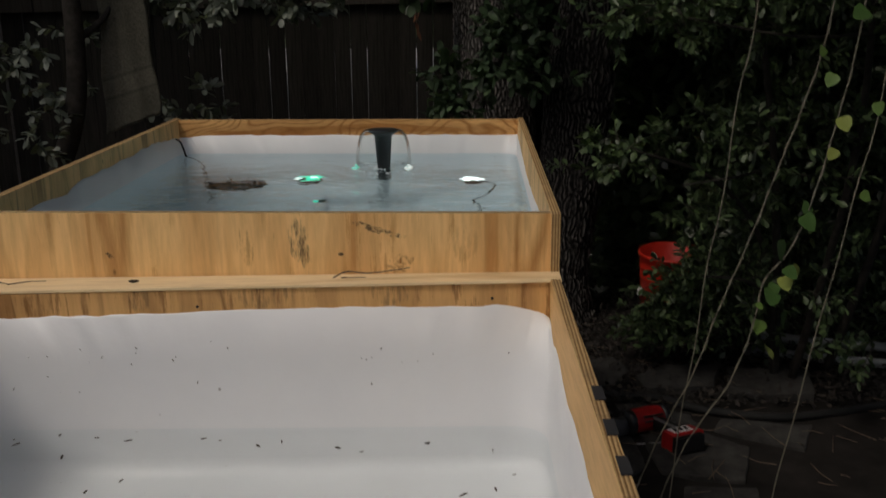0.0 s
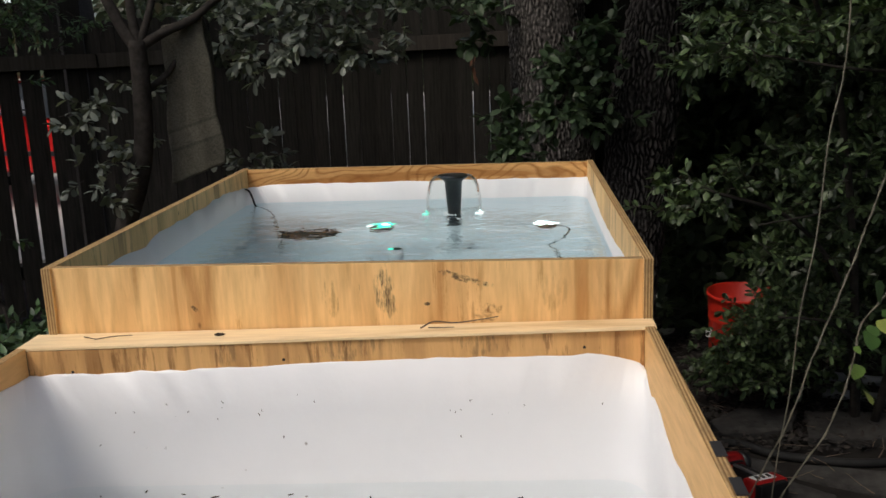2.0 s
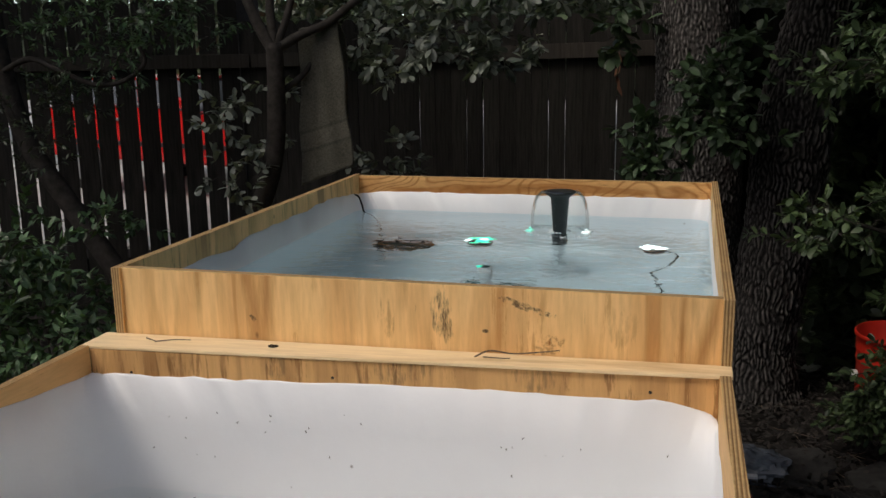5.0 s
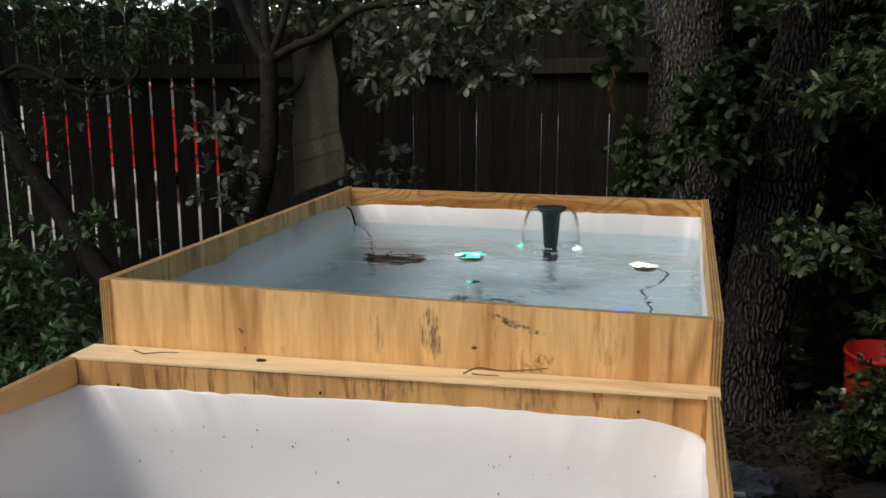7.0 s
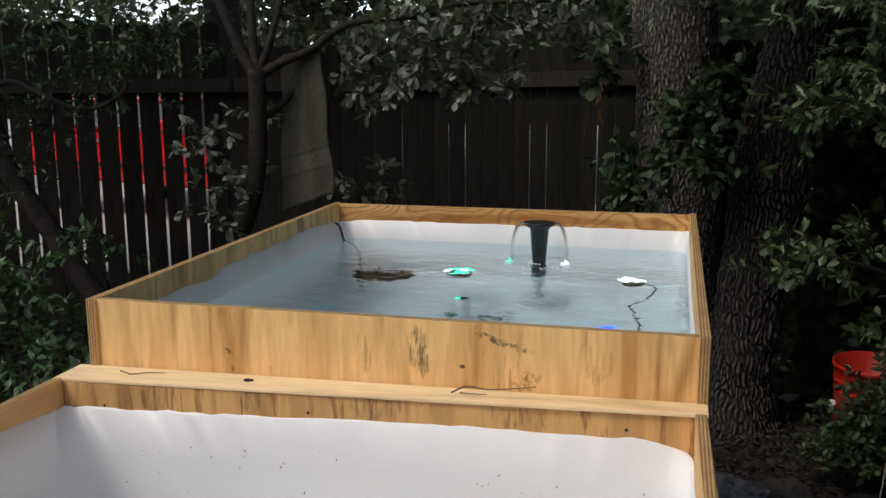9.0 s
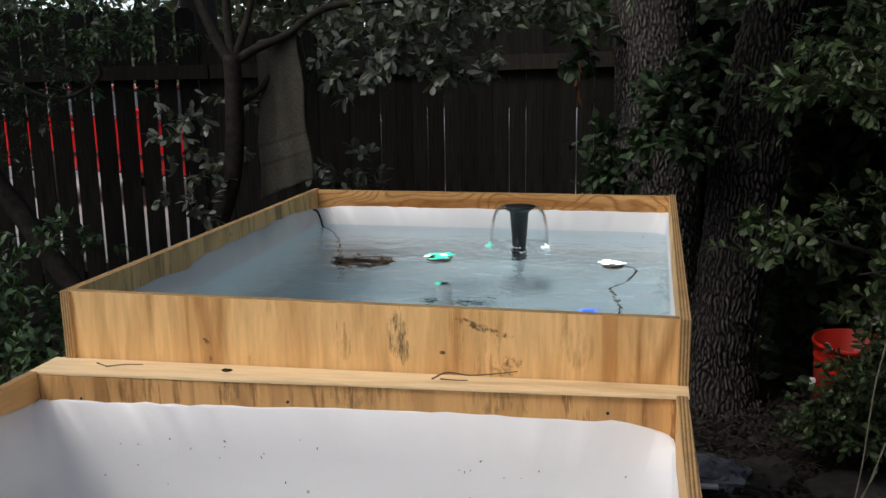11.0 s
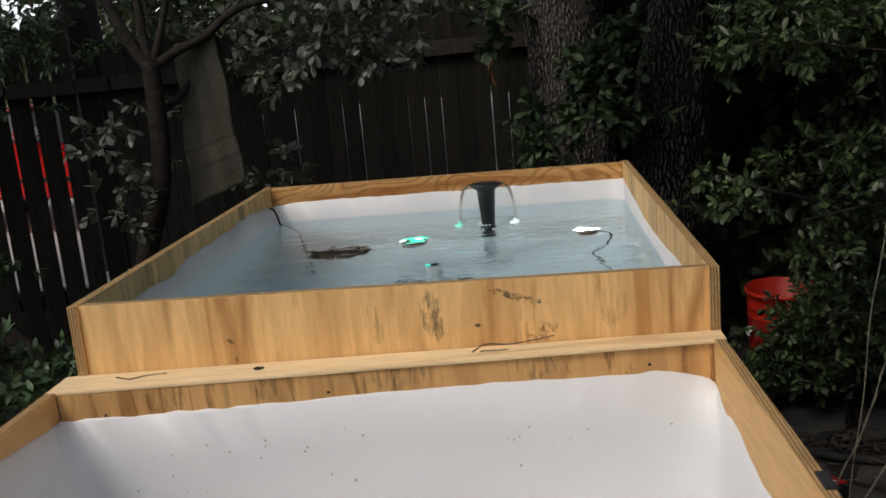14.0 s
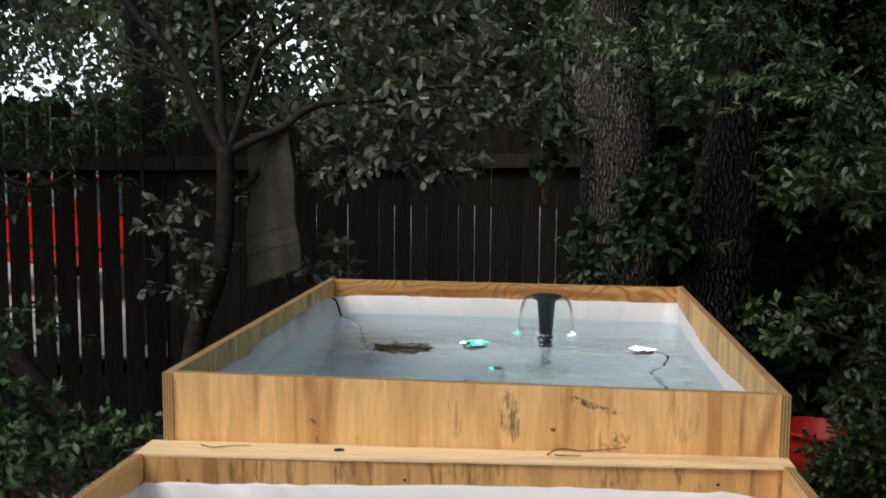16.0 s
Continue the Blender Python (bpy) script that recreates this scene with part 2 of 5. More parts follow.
def leaf_material(name, a, b, gloss=0.36, trans=0.22):
    k = Mat(name, gloss, 0.55)
    r = k.island()
    n = k.noise(k.mapped(), 2.2, 3.0, 0.6)
    col = k.mix(k.math("POWER", r, 1.6), tuple(x * 0.6 for x in a), tuple(x * 1.35 for x in b))
    col = k.mix(k.ramp(n, (0.35, (0.0,) * 3), (0.7, (0.45,) * 3)), col, tuple(x * 0.6 for x in a))
    k.color(col)
    tr = k.nt.nodes.new("ShaderNodeBsdfTranslucent")
    k.link(k.mix(1.0, col, (0.9, 1.0, 0.45), "MULTIPLY"), tr.inputs[0])
    mx = k.nt.nodes.new("ShaderNodeMixShader")
    mx.inputs[0].default_value = trans
    k.link(k.b.outputs[0], mx.inputs[1])
    k.link(tr.outputs[0], mx.inputs[2])
    k.link(mx.outputs[0], k.nt.nodes["Material Output"].inputs[0])
    return k.m


leaf_grey = leaf_material("grey_green_leaves", (0.135, 0.16, 0.127), (0.26, 0.29, 0.243), 0.48)
leaf_oak = leaf_material("dark_oval_leaves", (0.046, 0.080, 0.041), (0.090, 0.145, 0.072), 0.5)
leaf_shrub = leaf_material("shrub_leaves", (0.042, 0.075, 0.033), (0.105, 0.157, 0.063), 0.44)
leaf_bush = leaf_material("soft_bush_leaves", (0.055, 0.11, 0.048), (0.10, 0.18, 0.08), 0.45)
# Lighter copy of the shrub leaves; brightness painted in, as the crown shades them.
leaf_lit_high = leaf_material("lit_high_leaves", (0.15, 0.235, 0.135), (0.30, 0.42, 0.25), 0.45)
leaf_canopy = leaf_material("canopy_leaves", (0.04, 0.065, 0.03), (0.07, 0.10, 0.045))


def plain(name, c, rough=0.5, spec=0.4, metal=0.0, vary=0.15, scale=20.0, bump=0.0):
    k = Mat(name, rough, spec, metal)
    n = k.noise(k.mapped(), scale, 5.0, 0.6)
    k.color(k.ramp(n, (0.3, tuple(x * (1 - vary) for x in c)), (0.7, tuple(min(1, x * (1 + vary)) for x in c))))
    if bump:
        k.bump(n, bump, 0.004)
    return k.m


thin_bark = plain("smooth_bark", (0.036, 0.032, 0.028), 0.9, 0.15, vary=0.45, scale=26.0, bump=0.5)
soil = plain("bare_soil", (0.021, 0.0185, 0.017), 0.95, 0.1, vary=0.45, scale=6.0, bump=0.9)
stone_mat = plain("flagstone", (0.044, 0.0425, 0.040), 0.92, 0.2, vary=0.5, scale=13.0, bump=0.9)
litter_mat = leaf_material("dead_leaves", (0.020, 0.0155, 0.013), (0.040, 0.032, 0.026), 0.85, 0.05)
red_plastic = plain("red_plastic", (0.43, 0.018, 0.008), 0.5, 0.4, vary=0.08, scale=5.0)
black_plastic = plain("black_plastic", (0.012, 0.012, 0.013), 0.35, 0.5, vary=0.2)
rubber = plain("black_rubber", (0.014, 0.014, 0.014), 0.7, 0.3, vary=0.3)
grey_metal = plain("grey_metal", (0.35, 0.35, 0.36), 0.35, 0.5, 0.8)
white_plastic = plain("white_plastic", (0.7, 0.7, 0.7), 0.4, 0.4, vary=0.05)
string_mat = plain("vine_stem", (0.165, 0.155, 0.12), 0.85, 0.2, vary=0.3, scale=60.0)
mulch_twig = plain("dry_twig", (0.15, 0.115, 0.085), 0.9, 0.1, vary=0.3, scale=60.0)
debris_mat = plain("wet_debris", (0.045, 0.036, 0.026), 0.8, 0.3, vary=0.4, scale=60.0)


def towel_material():
    k = Mat("olive_towel", 1.0, 0.05)
    loop = k.noise(k.mapped(), 130.0, 4.0, 0.8)
    b = k.noise(k.mapped(), 6.0, 4.0, 0.6)
    sep = k.nt.nodes.new("ShaderNodeSeparateXYZ")
    k.link(k.tc.outputs["Object"], sep.inputs[0])
    col = k.ramp(b, (0.3, (0.08, 0.077, 0.060)), (0.7, (0.115, 0.111, 0.087)))
    col = k.mix(0.8, col, k.ramp(loop, (0.36, (0.45,) * 3), (0.62, (1.25, 1.25, 1.25))), "MULTIPLY")
    lift = k.math("SUBTRACT", sep.outputs[2], k.math("MULTIPLY", sep.outputs[0], 0.30))
    lift = k.math("SUBTRACT", lift, 1.0 + 0.30 * 1.245)      # height over the slanting hem; flat woven band near it
    col = k.mix(1.0, col, k.ramp(lift, (0.165, (1, 1, 1)), (0.17, (0.72,) * 3), (0.178, (0.72,) * 3), (0.183, (1.12,) * 3), (0.252, (1.12,) * 3), (0.257, (0.75,) * 3), (0.265, (0.75,) * 3), (0.27, (1, 1, 1))), "MULTIPLY")
    k.color(col).bump(loop, 0.9, 0.004)
    k.b.inputs["Sheen Weight"].default_value = 0.08
    return k.m


towel_mat = towel_material()


def water_material(name, tint, rough=0.03, strength=0.25, scale=7.0, spring=None):
    k = Mat(name, rough, 0.5)
    k.b.inputs["Transmission Weight"].default_value = 1.0
    k.b.inputs["IOR"].default_value = 1.33
    k.color(tint)
    v = k.mapped((0.85, 1.3, 1))
    h = k.math("ADD", k.noise(v, scale, 3.0, 0.5, 0.6), k.math("MULTIPLY", k.noise(v, scale * 3.2, 2.0, 0.5, 0.4), 0.35))
    if spring:                                # rings that run out from the falling water
        far = k.nt.nodes.new("ShaderNodeVectorMath")
        far.operation = "DISTANCE"
        k.link(k.tc.outputs["Object"], far.inputs[0])
        far.inputs[1].default_value = spring
        d = k.math("ADD", far.outputs["Value"], k.math("MULTIPLY", k.noise(k.mapped(), 9.0, 2.0), 0.03))
        ring = k.math("MULTIPLY", k.math("SINE", k.math("MULTIPLY", d, 150.0)), k.math("POWER", 0.0006, d))
        h = k.math("ADD", h, k.math("MULTIPLY", ring, 0.16))
    k.bump(h, strength, 0.02)
    return k.m


water_mat = water_material("pond_water", (0.50, 0.765, 0.89), 0.035, 0.32, 10.0, (0.152, 1.135, 1.101))
still_water = water_material("still_water", (0.88, 0.93, 0.95), 0.02, 0.06, 4.0)
def bell_material():
    """A film of water: clear, with gloss that grows towards its rim."""
    m = bpy.data.materials.new("fountain_water")
    m.use_nodes = True
    nt = m.node_tree
    nt.nodes.remove(nt.nodes["Principled BSDF"])
    tr, gl, fr, mx = (nt.nodes.new("ShaderNode" + n) for n in ("BsdfTransparent", "BsdfGlossy", "Fresnel", "MixShader"))
    tr.inputs[0].default_value = (0.97, 0.985, 0.985, 1)
    gl.inputs["Roughness"].default_value = 0.06
    fr.inputs["IOR"].default_value = 1.10
    less = nt.nodes.new("ShaderNodeMath")
    less.operation = "MULTIPLY"
    less.inputs[1].default_value = 0.5
    nt.links.new(fr.outputs[0], less.inputs[0])
    nt.links.new(less.outputs[0], mx.inputs[0])
    nt.links.new(tr.outputs[0], mx.inputs[1])
    nt.links.new(gl.outputs[0], mx.inputs[2])
    nt.links.new(mx.outputs[0], nt.nodes["Material Output"].inputs[0])
    return m


bell_water = bell_material()


def glow(name, c, strength):
    m = bpy.data.materials.new(name)
    m.use_nodes = True
    b = m.node_tree.nodes["Principled BSDF"]
    b.inputs["Base Color"].default_value = (*c, 1)
    b.inputs["Emission Color"].default_value = (*c, 1)
    b.inputs["Emission Strength"].default_value = strength
    return m


led_green = glow("green_led", (0.03, 0.75, 0.42), 2.6)
led_white = glow("white_led", (1.0, 1.0, 0.95), 4.0)
led_blue = glow("blue_led", (0.03, 0.12, 1.0), 3.5)


# ---- mesh helpers ----
def link_mesh(name, verts, faces, material, parent=None, label="", smooth=False):
    me = bpy.data.meshes.new(name)
    me.from_pydata([tuple(v) for v in verts], [], [tuple(f) for f in faces])
    if smooth:
        me.shade_smooth()
    for mt in (material if isinstance(material, (list, tuple)) else [material]):
        me.materials.append(mt)
    ob = new(name, me)
    if parent is not None:
        ob.parent = parent
    return tagged(ob, label)


def part(name, bm, material, parent=None, label="", smooth=False):
    """Links a bmesh as one mesh object under a thing or under a part."""
    me = bpy.data.meshes.new(name)
    bmesh.ops.recalc_face_normals(bm, faces=bm.faces)
    bm.to_mesh(me)
    bm.free()
    if smooth:
        me.shade_smooth()
    for mt in (material if isinstance(material, (list, tuple)) else [material]):
        me.materials.append(mt)
    ob = new(name, me)
    if parent is not None:
        ob.parent = parent
    return tagged(ob, label)


def thing(name, label, category, group="", kind="", at=(0, 0, 0)):
    ob = tagged(new(name), label, category, group, kind)
    ob.location = at
    ob.empty_display_size = 0.1
    return ob


def box(x0, x1, y0, y1, z0, z1, bevel=0.0):
    bm = bmesh.new()
    bmesh.ops.create_cube(bm, size=1)
    for v in bm.verts:
        v.co = Vector(((x0, x1)[v.co.x > 0], (y0, y1)[v.co.y > 0], (z0, z1)[v.co.z > 0]))
    if bevel:
        bmesh.ops.bevel(bm, geom=list(bm.edges), offset=bevel, segments=2, affect="EDGES", profile=0.6)
    return bm


def prism(poly, z0, z1, bevel=0.0):
    """A slab over a plan polygon."""
    bm = bmesh.new()
    lo = [bm.verts.new((x, y, z0)) for x, y in poly]
    hi = [bm.verts.new((x, y, z1)) for x, y in poly]
    bm.faces.new(lo), bm.faces.new(hi)
    n = len(poly)
    for i in range(n):
        bm.faces.new((lo[i], lo[(i + 1) % n], hi[(i + 1) % n], hi[i]))
    bmesh.ops.recalc_face_normals(bm, faces=bm.faces)
    if bevel:
        bmesh.ops.bevel(bm, geom=list(bm.edges), offset=bevel, segments=2, affect="EDGES", profile=0.6)
    return bm


def edge_faces(ob, index, axis):
    """Faces whose normal runs along the axis take another material slot."""
    for p in ob.data.polygons:
        if abs(p.normal[axis]) > 0.8:
            p.material_index = index


def smooth_path(points, n):
    """Catmull-Rom through points, n samples a span."""
    p = [Vector(q) for q in points]
    p = [p[0] * 2 - p[1]] + p + [p[-1] * 2 - p[-2]]
    out = []
    for i in range(1, len(p) - 2):
        for j in range(n):
            t = j / n
            a, b, c, d = p[i - 1], p[i], p[i + 1], p[i + 2]
            out.append(0.5 * ((2 * b) + (c - a) * t + (2 * a - 5 * b + 4 * c - d) * t * t + (3 * b - a - 3 * c + d) * t ** 3))
    out.append(p[-2])
    return out


def tube_data(path, radii, segs=8, base=0):
    """Vertices and faces of a tapered tube along a path."""
    vs, fs = [], []
    up = Vector((0.3, 0.9, 0.2)).normalized()
    for i, q in enumerate(path):
        d = (path[min(i + 1, len(path) - 1)] - path[max(i - 1, 0)]).normalized()
        a = d.cross(up)
        if a.length < 1e-3:
            a = d.cross(Vector((1, 0, 0)))
        a.normalize()
        b = d.cross(a)
        up = a.cross(d)
        for s in range(segs):
            g = 2 * math.pi * s / segs
            vs.append(q + (a * math.cos(g) + b * math.sin(g)) * radii[i])
    for i in range(len(path) - 1):
        for s in range(segs):
            k, l = base + i * segs + s, base + i * segs + (s + 1) % segs
            fs.append((k, l, l + segs, k + segs))
    fs.append(tuple(base + s for s in reversed(range(segs))))
    fs.append(tuple(base + (len(path) - 1) * segs + s for s in range(segs)))
    return vs, fs


def tube(name, points, r0, r1, material, parent=None, label="", segs=8, n=6):
    path = smooth_path(points, n)
    radii = [r0 + (r1 - r0) * i / (len(path) - 1) for i in range(len(path))]
    vs, fs = tube_data(path, radii, segs)
    return link_mesh(name, vs, fs, material, parent, label, True)


def lathe_data(profile, segs=24, centre=(0, 0, 0)):
    vs, fs = [], []
    for r, z in profile:
        for s in range(segs):
            g = 2 * math.pi * s / segs
            vs.append((centre[0] + r * math.cos(g), centre[1] + r * math.sin(g), centre[2] + z))
    for i in range(len(profile) - 1):
        for s in range(segs):
            fs.append((i * segs + s, i * segs + (s + 1) % segs, (i + 1) * segs + (s + 1) % segs, (i + 1) * segs + s))
    return vs, fs


def lathe(name, profile, material, parent=None, label="", segs=24, centre=(0, 0, 0)):
    vs, fs = lathe_data(profile, segs, centre)
    return link_mesh(name, vs, fs, material, parent, label, True)


rng = np.random.default_rng(7)


def leaf_cloud(name, centres, ways, length, width, material, parent=None, label="", fold=0.25, droop=0.15, rounded=False):
    """Many leaves in one mesh: each a folded, pointed or rounded blade along its own way."""
    c, w = np.asarray(centres, float), np.asarray(ways, float)
    n = len(c)
    w = w / np.linalg.norm(w, axis=1, keepdims=True)
    up = np.tile([0.0, 0.0, 1.0], (n, 1)) + rng.normal(0, 0.45, (n, 3))
    side = np.cross(w, up)
    side /= np.linalg.norm(side, axis=1, keepdims=True) + 1e-9
    nor = np.cross(side, w)
    ln = (length * rng.uniform(0.6, 1.2, n))[:, None]
    wd = (width * rng.uniform(0.75, 1.2, n))[:, None] * 0.5
    if rounded:
        shape = [(0.0, 0.0), (0.32, 0.75), (0.68, 1.0), (0.92, 0.55), (1.0, 0.0)]
    else:
        shape = [(0.0, 0.0), (0.30, 0.95), (0.62, 0.8), (1.0, 0.0)]
    mids = [c + w * ln * a - nor * ln * droop * a * a for a, _ in shape]
    cols = [mids[0]]
    ins = shape[1:-1]
    for k, (a, b) in enumerate(ins):
        m = mids[k + 1]
        cols += [m + side * wd * b + nor * wd * fold * b, m, m - side * wd * b + nor * wd * fold * b]
    cols.append(mids[-1])
    m = len(cols)
    verts = np.stack(cols, 1).reshape(-1, 3)
    pat = [(0, 2, 1), (0, 3, 2)]
    for k in range(len(ins) - 1):
        b = 1 + 3 * k
        pat += [(b, b + 1, b + 4, b + 3), (b + 1, b + 2, b + 5, b + 4)]
    b = 1 + 3 * (len(ins) - 1)
    pat += [(b, b + 1, m - 1), (b + 1, b + 2, m - 1)]
    tris = []
    for f in pat:
        tris += [f] if len(f) == 3 else [(f[0], f[1], f[2]), (f[0], f[2], f[3])]
    tri = np.array(tris)
    faces = (np.arange(n)[:, None, None] * m + tri[None]).reshape(-1, 3)
    me = bpy.data.meshes.new(name)
    me.vertices.add(len(verts))
    me.vertices.foreach_set("co", verts.ravel())
    me.loops.add(faces.size)
    me.loops.foreach_set("vertex_index", faces.ravel().astype(np.int32))
    me.polygons.add(len(faces))
    me.polygons.foreach_set("loop_start", np.arange(0, faces.size, 3, dtype=np.int32))
    me.polygons.foreach_set("use_smooth", np.ones(len(faces), dtype=bool))
    me.update(calc_edges=True)
    me.materials.append(material)
    ob = new(name, me)
    if parent is not None:
        ob.parent = parent
    return tagged(ob, label)


def sprays(centres, radius, twigs, per, spread=(1, 1, 0.7), lean=(0, 0, 0)):
    """Leaf seats and directions: twigs round each centre, leaves in pairs and whorls along each twig."""
    cs, ws, tw = [], [], []
    for c, rad in zip(centres, radius):
        for _ in range(twigs):
            d = rng.normal(0, 1, 3) * np.array(spread) + np.array(lean)
            d /= np.linalg.norm(d)
            s = np.array(c) + rng.normal(0, 1, 3) * rad * 0.45 * np.array(spread)
            e = s + d * rad * rng.uniform(0.5, 1.0)
            tw.append((s, e))
            for i in range(per):
                a = (i + 0.5) / per
                p = s + (e - s) * (0.25 + 0.75 * a)
                o = rng.normal(0, 1, 3)
                o -= d * o.dot(d)
                o /= np.linalg.norm(o) + 1e-9
                cs.append(p)
                ws.append(d * (0.5 + 0.6 * a) + o * 0.9 + np.array([0, 0, -0.05]))
    return np.array(cs), np.array(ws), tw


def twig_mesh(name, tw, r, material, parent, label=""):
    vs, fs = [], []
    for s, e in tw:
        s, e = Vector(s), Vector(e)
        mid = (s + e) / 2 + Vector(rng.normal(0, 0.04, 3)) * (e - s).length
        a, b = tube_data([s, mid, e], [r, r * 0.75, r * 0.4], 4, len(vs))
        vs += a
        fs += b
    return link_mesh(name, vs, fs, material, parent, label, True)


# ---- ground ----
def ground_height(x, y):
    far = max(0.0, math.hypot(x, y - 2) - 9)
    h = 0.018 * noise.noise(Vector((x * 1.7, y * 1.7, 0))) + 0.008 * noise.noise(Vector((x * 6, y * 6, 3)))
    return h if far == 0 else h / (1 + far)


def grid_axis(lo, hi, fine_lo, fine_hi, step):
    a = list(np.arange(fine_lo, fine_hi + 1e-6, step))
    out, d = [], step * 2
    q = fine_hi
    while q < hi:
        q += d
        d *= 1.5
        out.append(min(q, hi))
    pre, d, q = [], step * 2, fine_lo
    while q > lo:
        q -= d
        d *= 1.5
        pre.append(max(q, lo))
    return pre[::-1] + a + out


gx, gy = grid_axis(-900, 900, -3.5, 3.0, 0.06), grid_axis(-900, 900, -2.5, 5.0, 0.06)
gv = [(x, y, ground_height(x, y)) for y in gy for x in gx]
gf = [(j * len(gx) + i, j * len(gx) + i + 1, (j + 1) * len(gx) + i + 1, (j + 1) * len(gx) + i) for j in range(len(gy) - 1) for i in range(len(gx) - 1)]
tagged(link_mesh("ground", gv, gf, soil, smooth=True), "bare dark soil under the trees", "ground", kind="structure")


# ---- plywood ponds ----
PLY = 0.019


def rounded_loop(corners, inset, radius, per_side=40, per_corner=8):
    """Points round a convex plan (counter-clockwise), inset and with rounded corners."""
    n = len(corners)
    c = [Vector(p) for p in corners]
    lines = []
    for i in range(n):
        d = (c[(i + 1) % n] - c[i]).normalized()
        nrm = Vector((-d.y, d.x))
        lines.append((c[i] + nrm * inset, d))
    pts = []
    for i in range(n):
        (p, d), (q, e) = lines[i - 1], lines[i]
        den = d.x * e.y - d.y * e.x
        t = ((q.x - p.x) * e.y - (q.y - p.y) * e.x) / den
        pts.append(p + d * t)
    loop = []
    for i in range(n):
        a, b, d = pts[i - 1], pts[i], pts[(i + 1) % n]
        s, e = b + (a - b).normalized() * radius, b + (d - b).normalized() * radius
        for k in range(per_corner):
            t = k / per_corner
            loop.append(s * (1 - t) ** 2 + b * 2 * t * (1 - t) + e * t * t)
        nx = pts[(i + 1) % n]
        e2 = nx + (b - nx).normalized() * radius
        for k in range(per_side):
            loop.append(e + (e2 - e) * (k / per_side))
    return loop


def lining(name, corners, top, floor, parent, label):
    """White coat of paint over rounded inner corners: a ragged upper edge, a fillet to the floor, the floor."""
    rings = [(0.0005, 0.0, 0.02), (0.004, -0.003, 0.045), (0.006, -0.10, 0.085), (0.006, None, 0.085)]
    vs, fs, m = [], [], 0
    for k in range(8):
        if k < 3:
            ins, dz, r = rings[k]
            loop = rounded_loop(corners, ins, r)
            m = len(loop)
            for p in loop:
                rag = 0.004 * noise.noise(Vector((p.x * 45, p.y * 45, 2))) + 0.0045 * noise.noise(Vector((p.x * 190, p.y * 190, 5)))
                vs.append((p.x, p.y, top(p.x, p.y) + rag + dz))
        else:
            a = (k - 3) / 4 * math.pi / 2
            fr = 0.05
            loop = rounded_loop(corners, 0.006 + fr * (1 - math.cos(a)), 0.085 + fr * 0.5 * (1 - math.cos(a)))
            for p in loop:
                vs.append((p.x, p.y, floor + fr * (1 - math.sin(a))))
    for k in range(7):
        for i in range(m):
            fs.append((k * m + i, k * m + (i + 1) % m, (k + 1) * m + (i + 1) % m, (k + 1) * m + i))
    fs.append(tuple(7 * m + i for i in range(m)))
    fs = [tuple(reversed(f)) for f in fs]
    return link_mesh(name, vs, fs, paint, parent, label, True)


RIM, D = 1.22, 1.44
pond = thing("raised_pond", "tall open plywood box pond lined with white paint, full of water", "pond")
o = part("front_panel", box(-0.61 + PLY, 0.61 - PLY, 0.008, 0.008 + PLY, 0.0, RIM, 0.0015), [ply_front, edge_y], pond)
edge_faces(o, 1, 2)
o = part("back_panel", box(-0.61 + PLY, 0.61 - PLY, D - PLY, D, 0.0, RIM - 0.002, 0.0015), [ply_back, edge_y], pond)
edge_faces(o, 1, 2)
for sx in (-1, 1):
    o = part("side_panel", box(min(sx * 0.61, sx * (0.61 - PLY)), max(sx * 0.61, sx * (0.61 - PLY)), 0.0, D + 0.002, 0.0, RIM + 0.001, 0.0015), [ply_side, edge_x], pond)
    edge_faces(o, 1, 2)
    edge_faces(o, 1, 1)


def upper_top(x, y):
    if y > D - 0.06:
        return 1.165 - 0.010 * math.exp(-((x + 0.6) / 0.06) ** 2)
    if x < -0.5:
        step = 0.008 * max(0.0, min(1.0, (y - 0.49) / 0.05))
        return 1.1645 + step - 0.009 * math.exp(-((y - 0.47) / 0.05) ** 2) + 0.005 * math.exp(-((y - 1.08) / 0.14) ** 2) - 0.014 * max(0.0, min(1.0, (y - 1.2) / 0.17))
    return 1.145 + 0.012 * math.sin(y * 5 + 1)


inner = 0.61 - PLY
up_plan = [(-inner, 0.008 + PLY), (inner, 0.008 + PLY), (inner, D - PLY), (-inner, D - PLY)]
lining("painted_lining", up_plan, upper_top, 0.62, pond, "uneven white waterproof paint coat")

WATER = 1.101


def water_sheet(name, corners, z, inset, material, label):
    loop = rounded_loop(corners, inset, 0.05, 30, 4)
    bm = bmesh.new()
    bm.faces.new([bm.verts.new((p.x, p.y, z)) for p in loop])
    ob = part(name, bm, material, None)
    ob.visible_shadow = False
    return tagged(ob, label, "water", kind="structure")


water_sheet("water", up_plan, WATER, 0.003, water_mat, "rippled clear pond water with grey reflections")

# lower pond in front, a little out of level
LOW = 1.092
low = thing("lower_pond", "lower plywood box pond painted white inside, nearly empty", "pond", at=(0.018, 0, 0))
low.rotation_euler = (0, -0.0165, 0)
LB = ((-0.615, -0.085), (0.588, -0.042))         # inner ends of its back wall
LF = ((-0.625, -1.38), (0.612, -1.34))           # inner ends of its front wall
o = part("back_panel", prism([LB[0], LB[1], (LB[1][0], LB[1][1] + PLY), (LB[0][0], LB[0][1] + PLY)], 0.02, LOW - 0.007, 0.0015), ply_low, low)
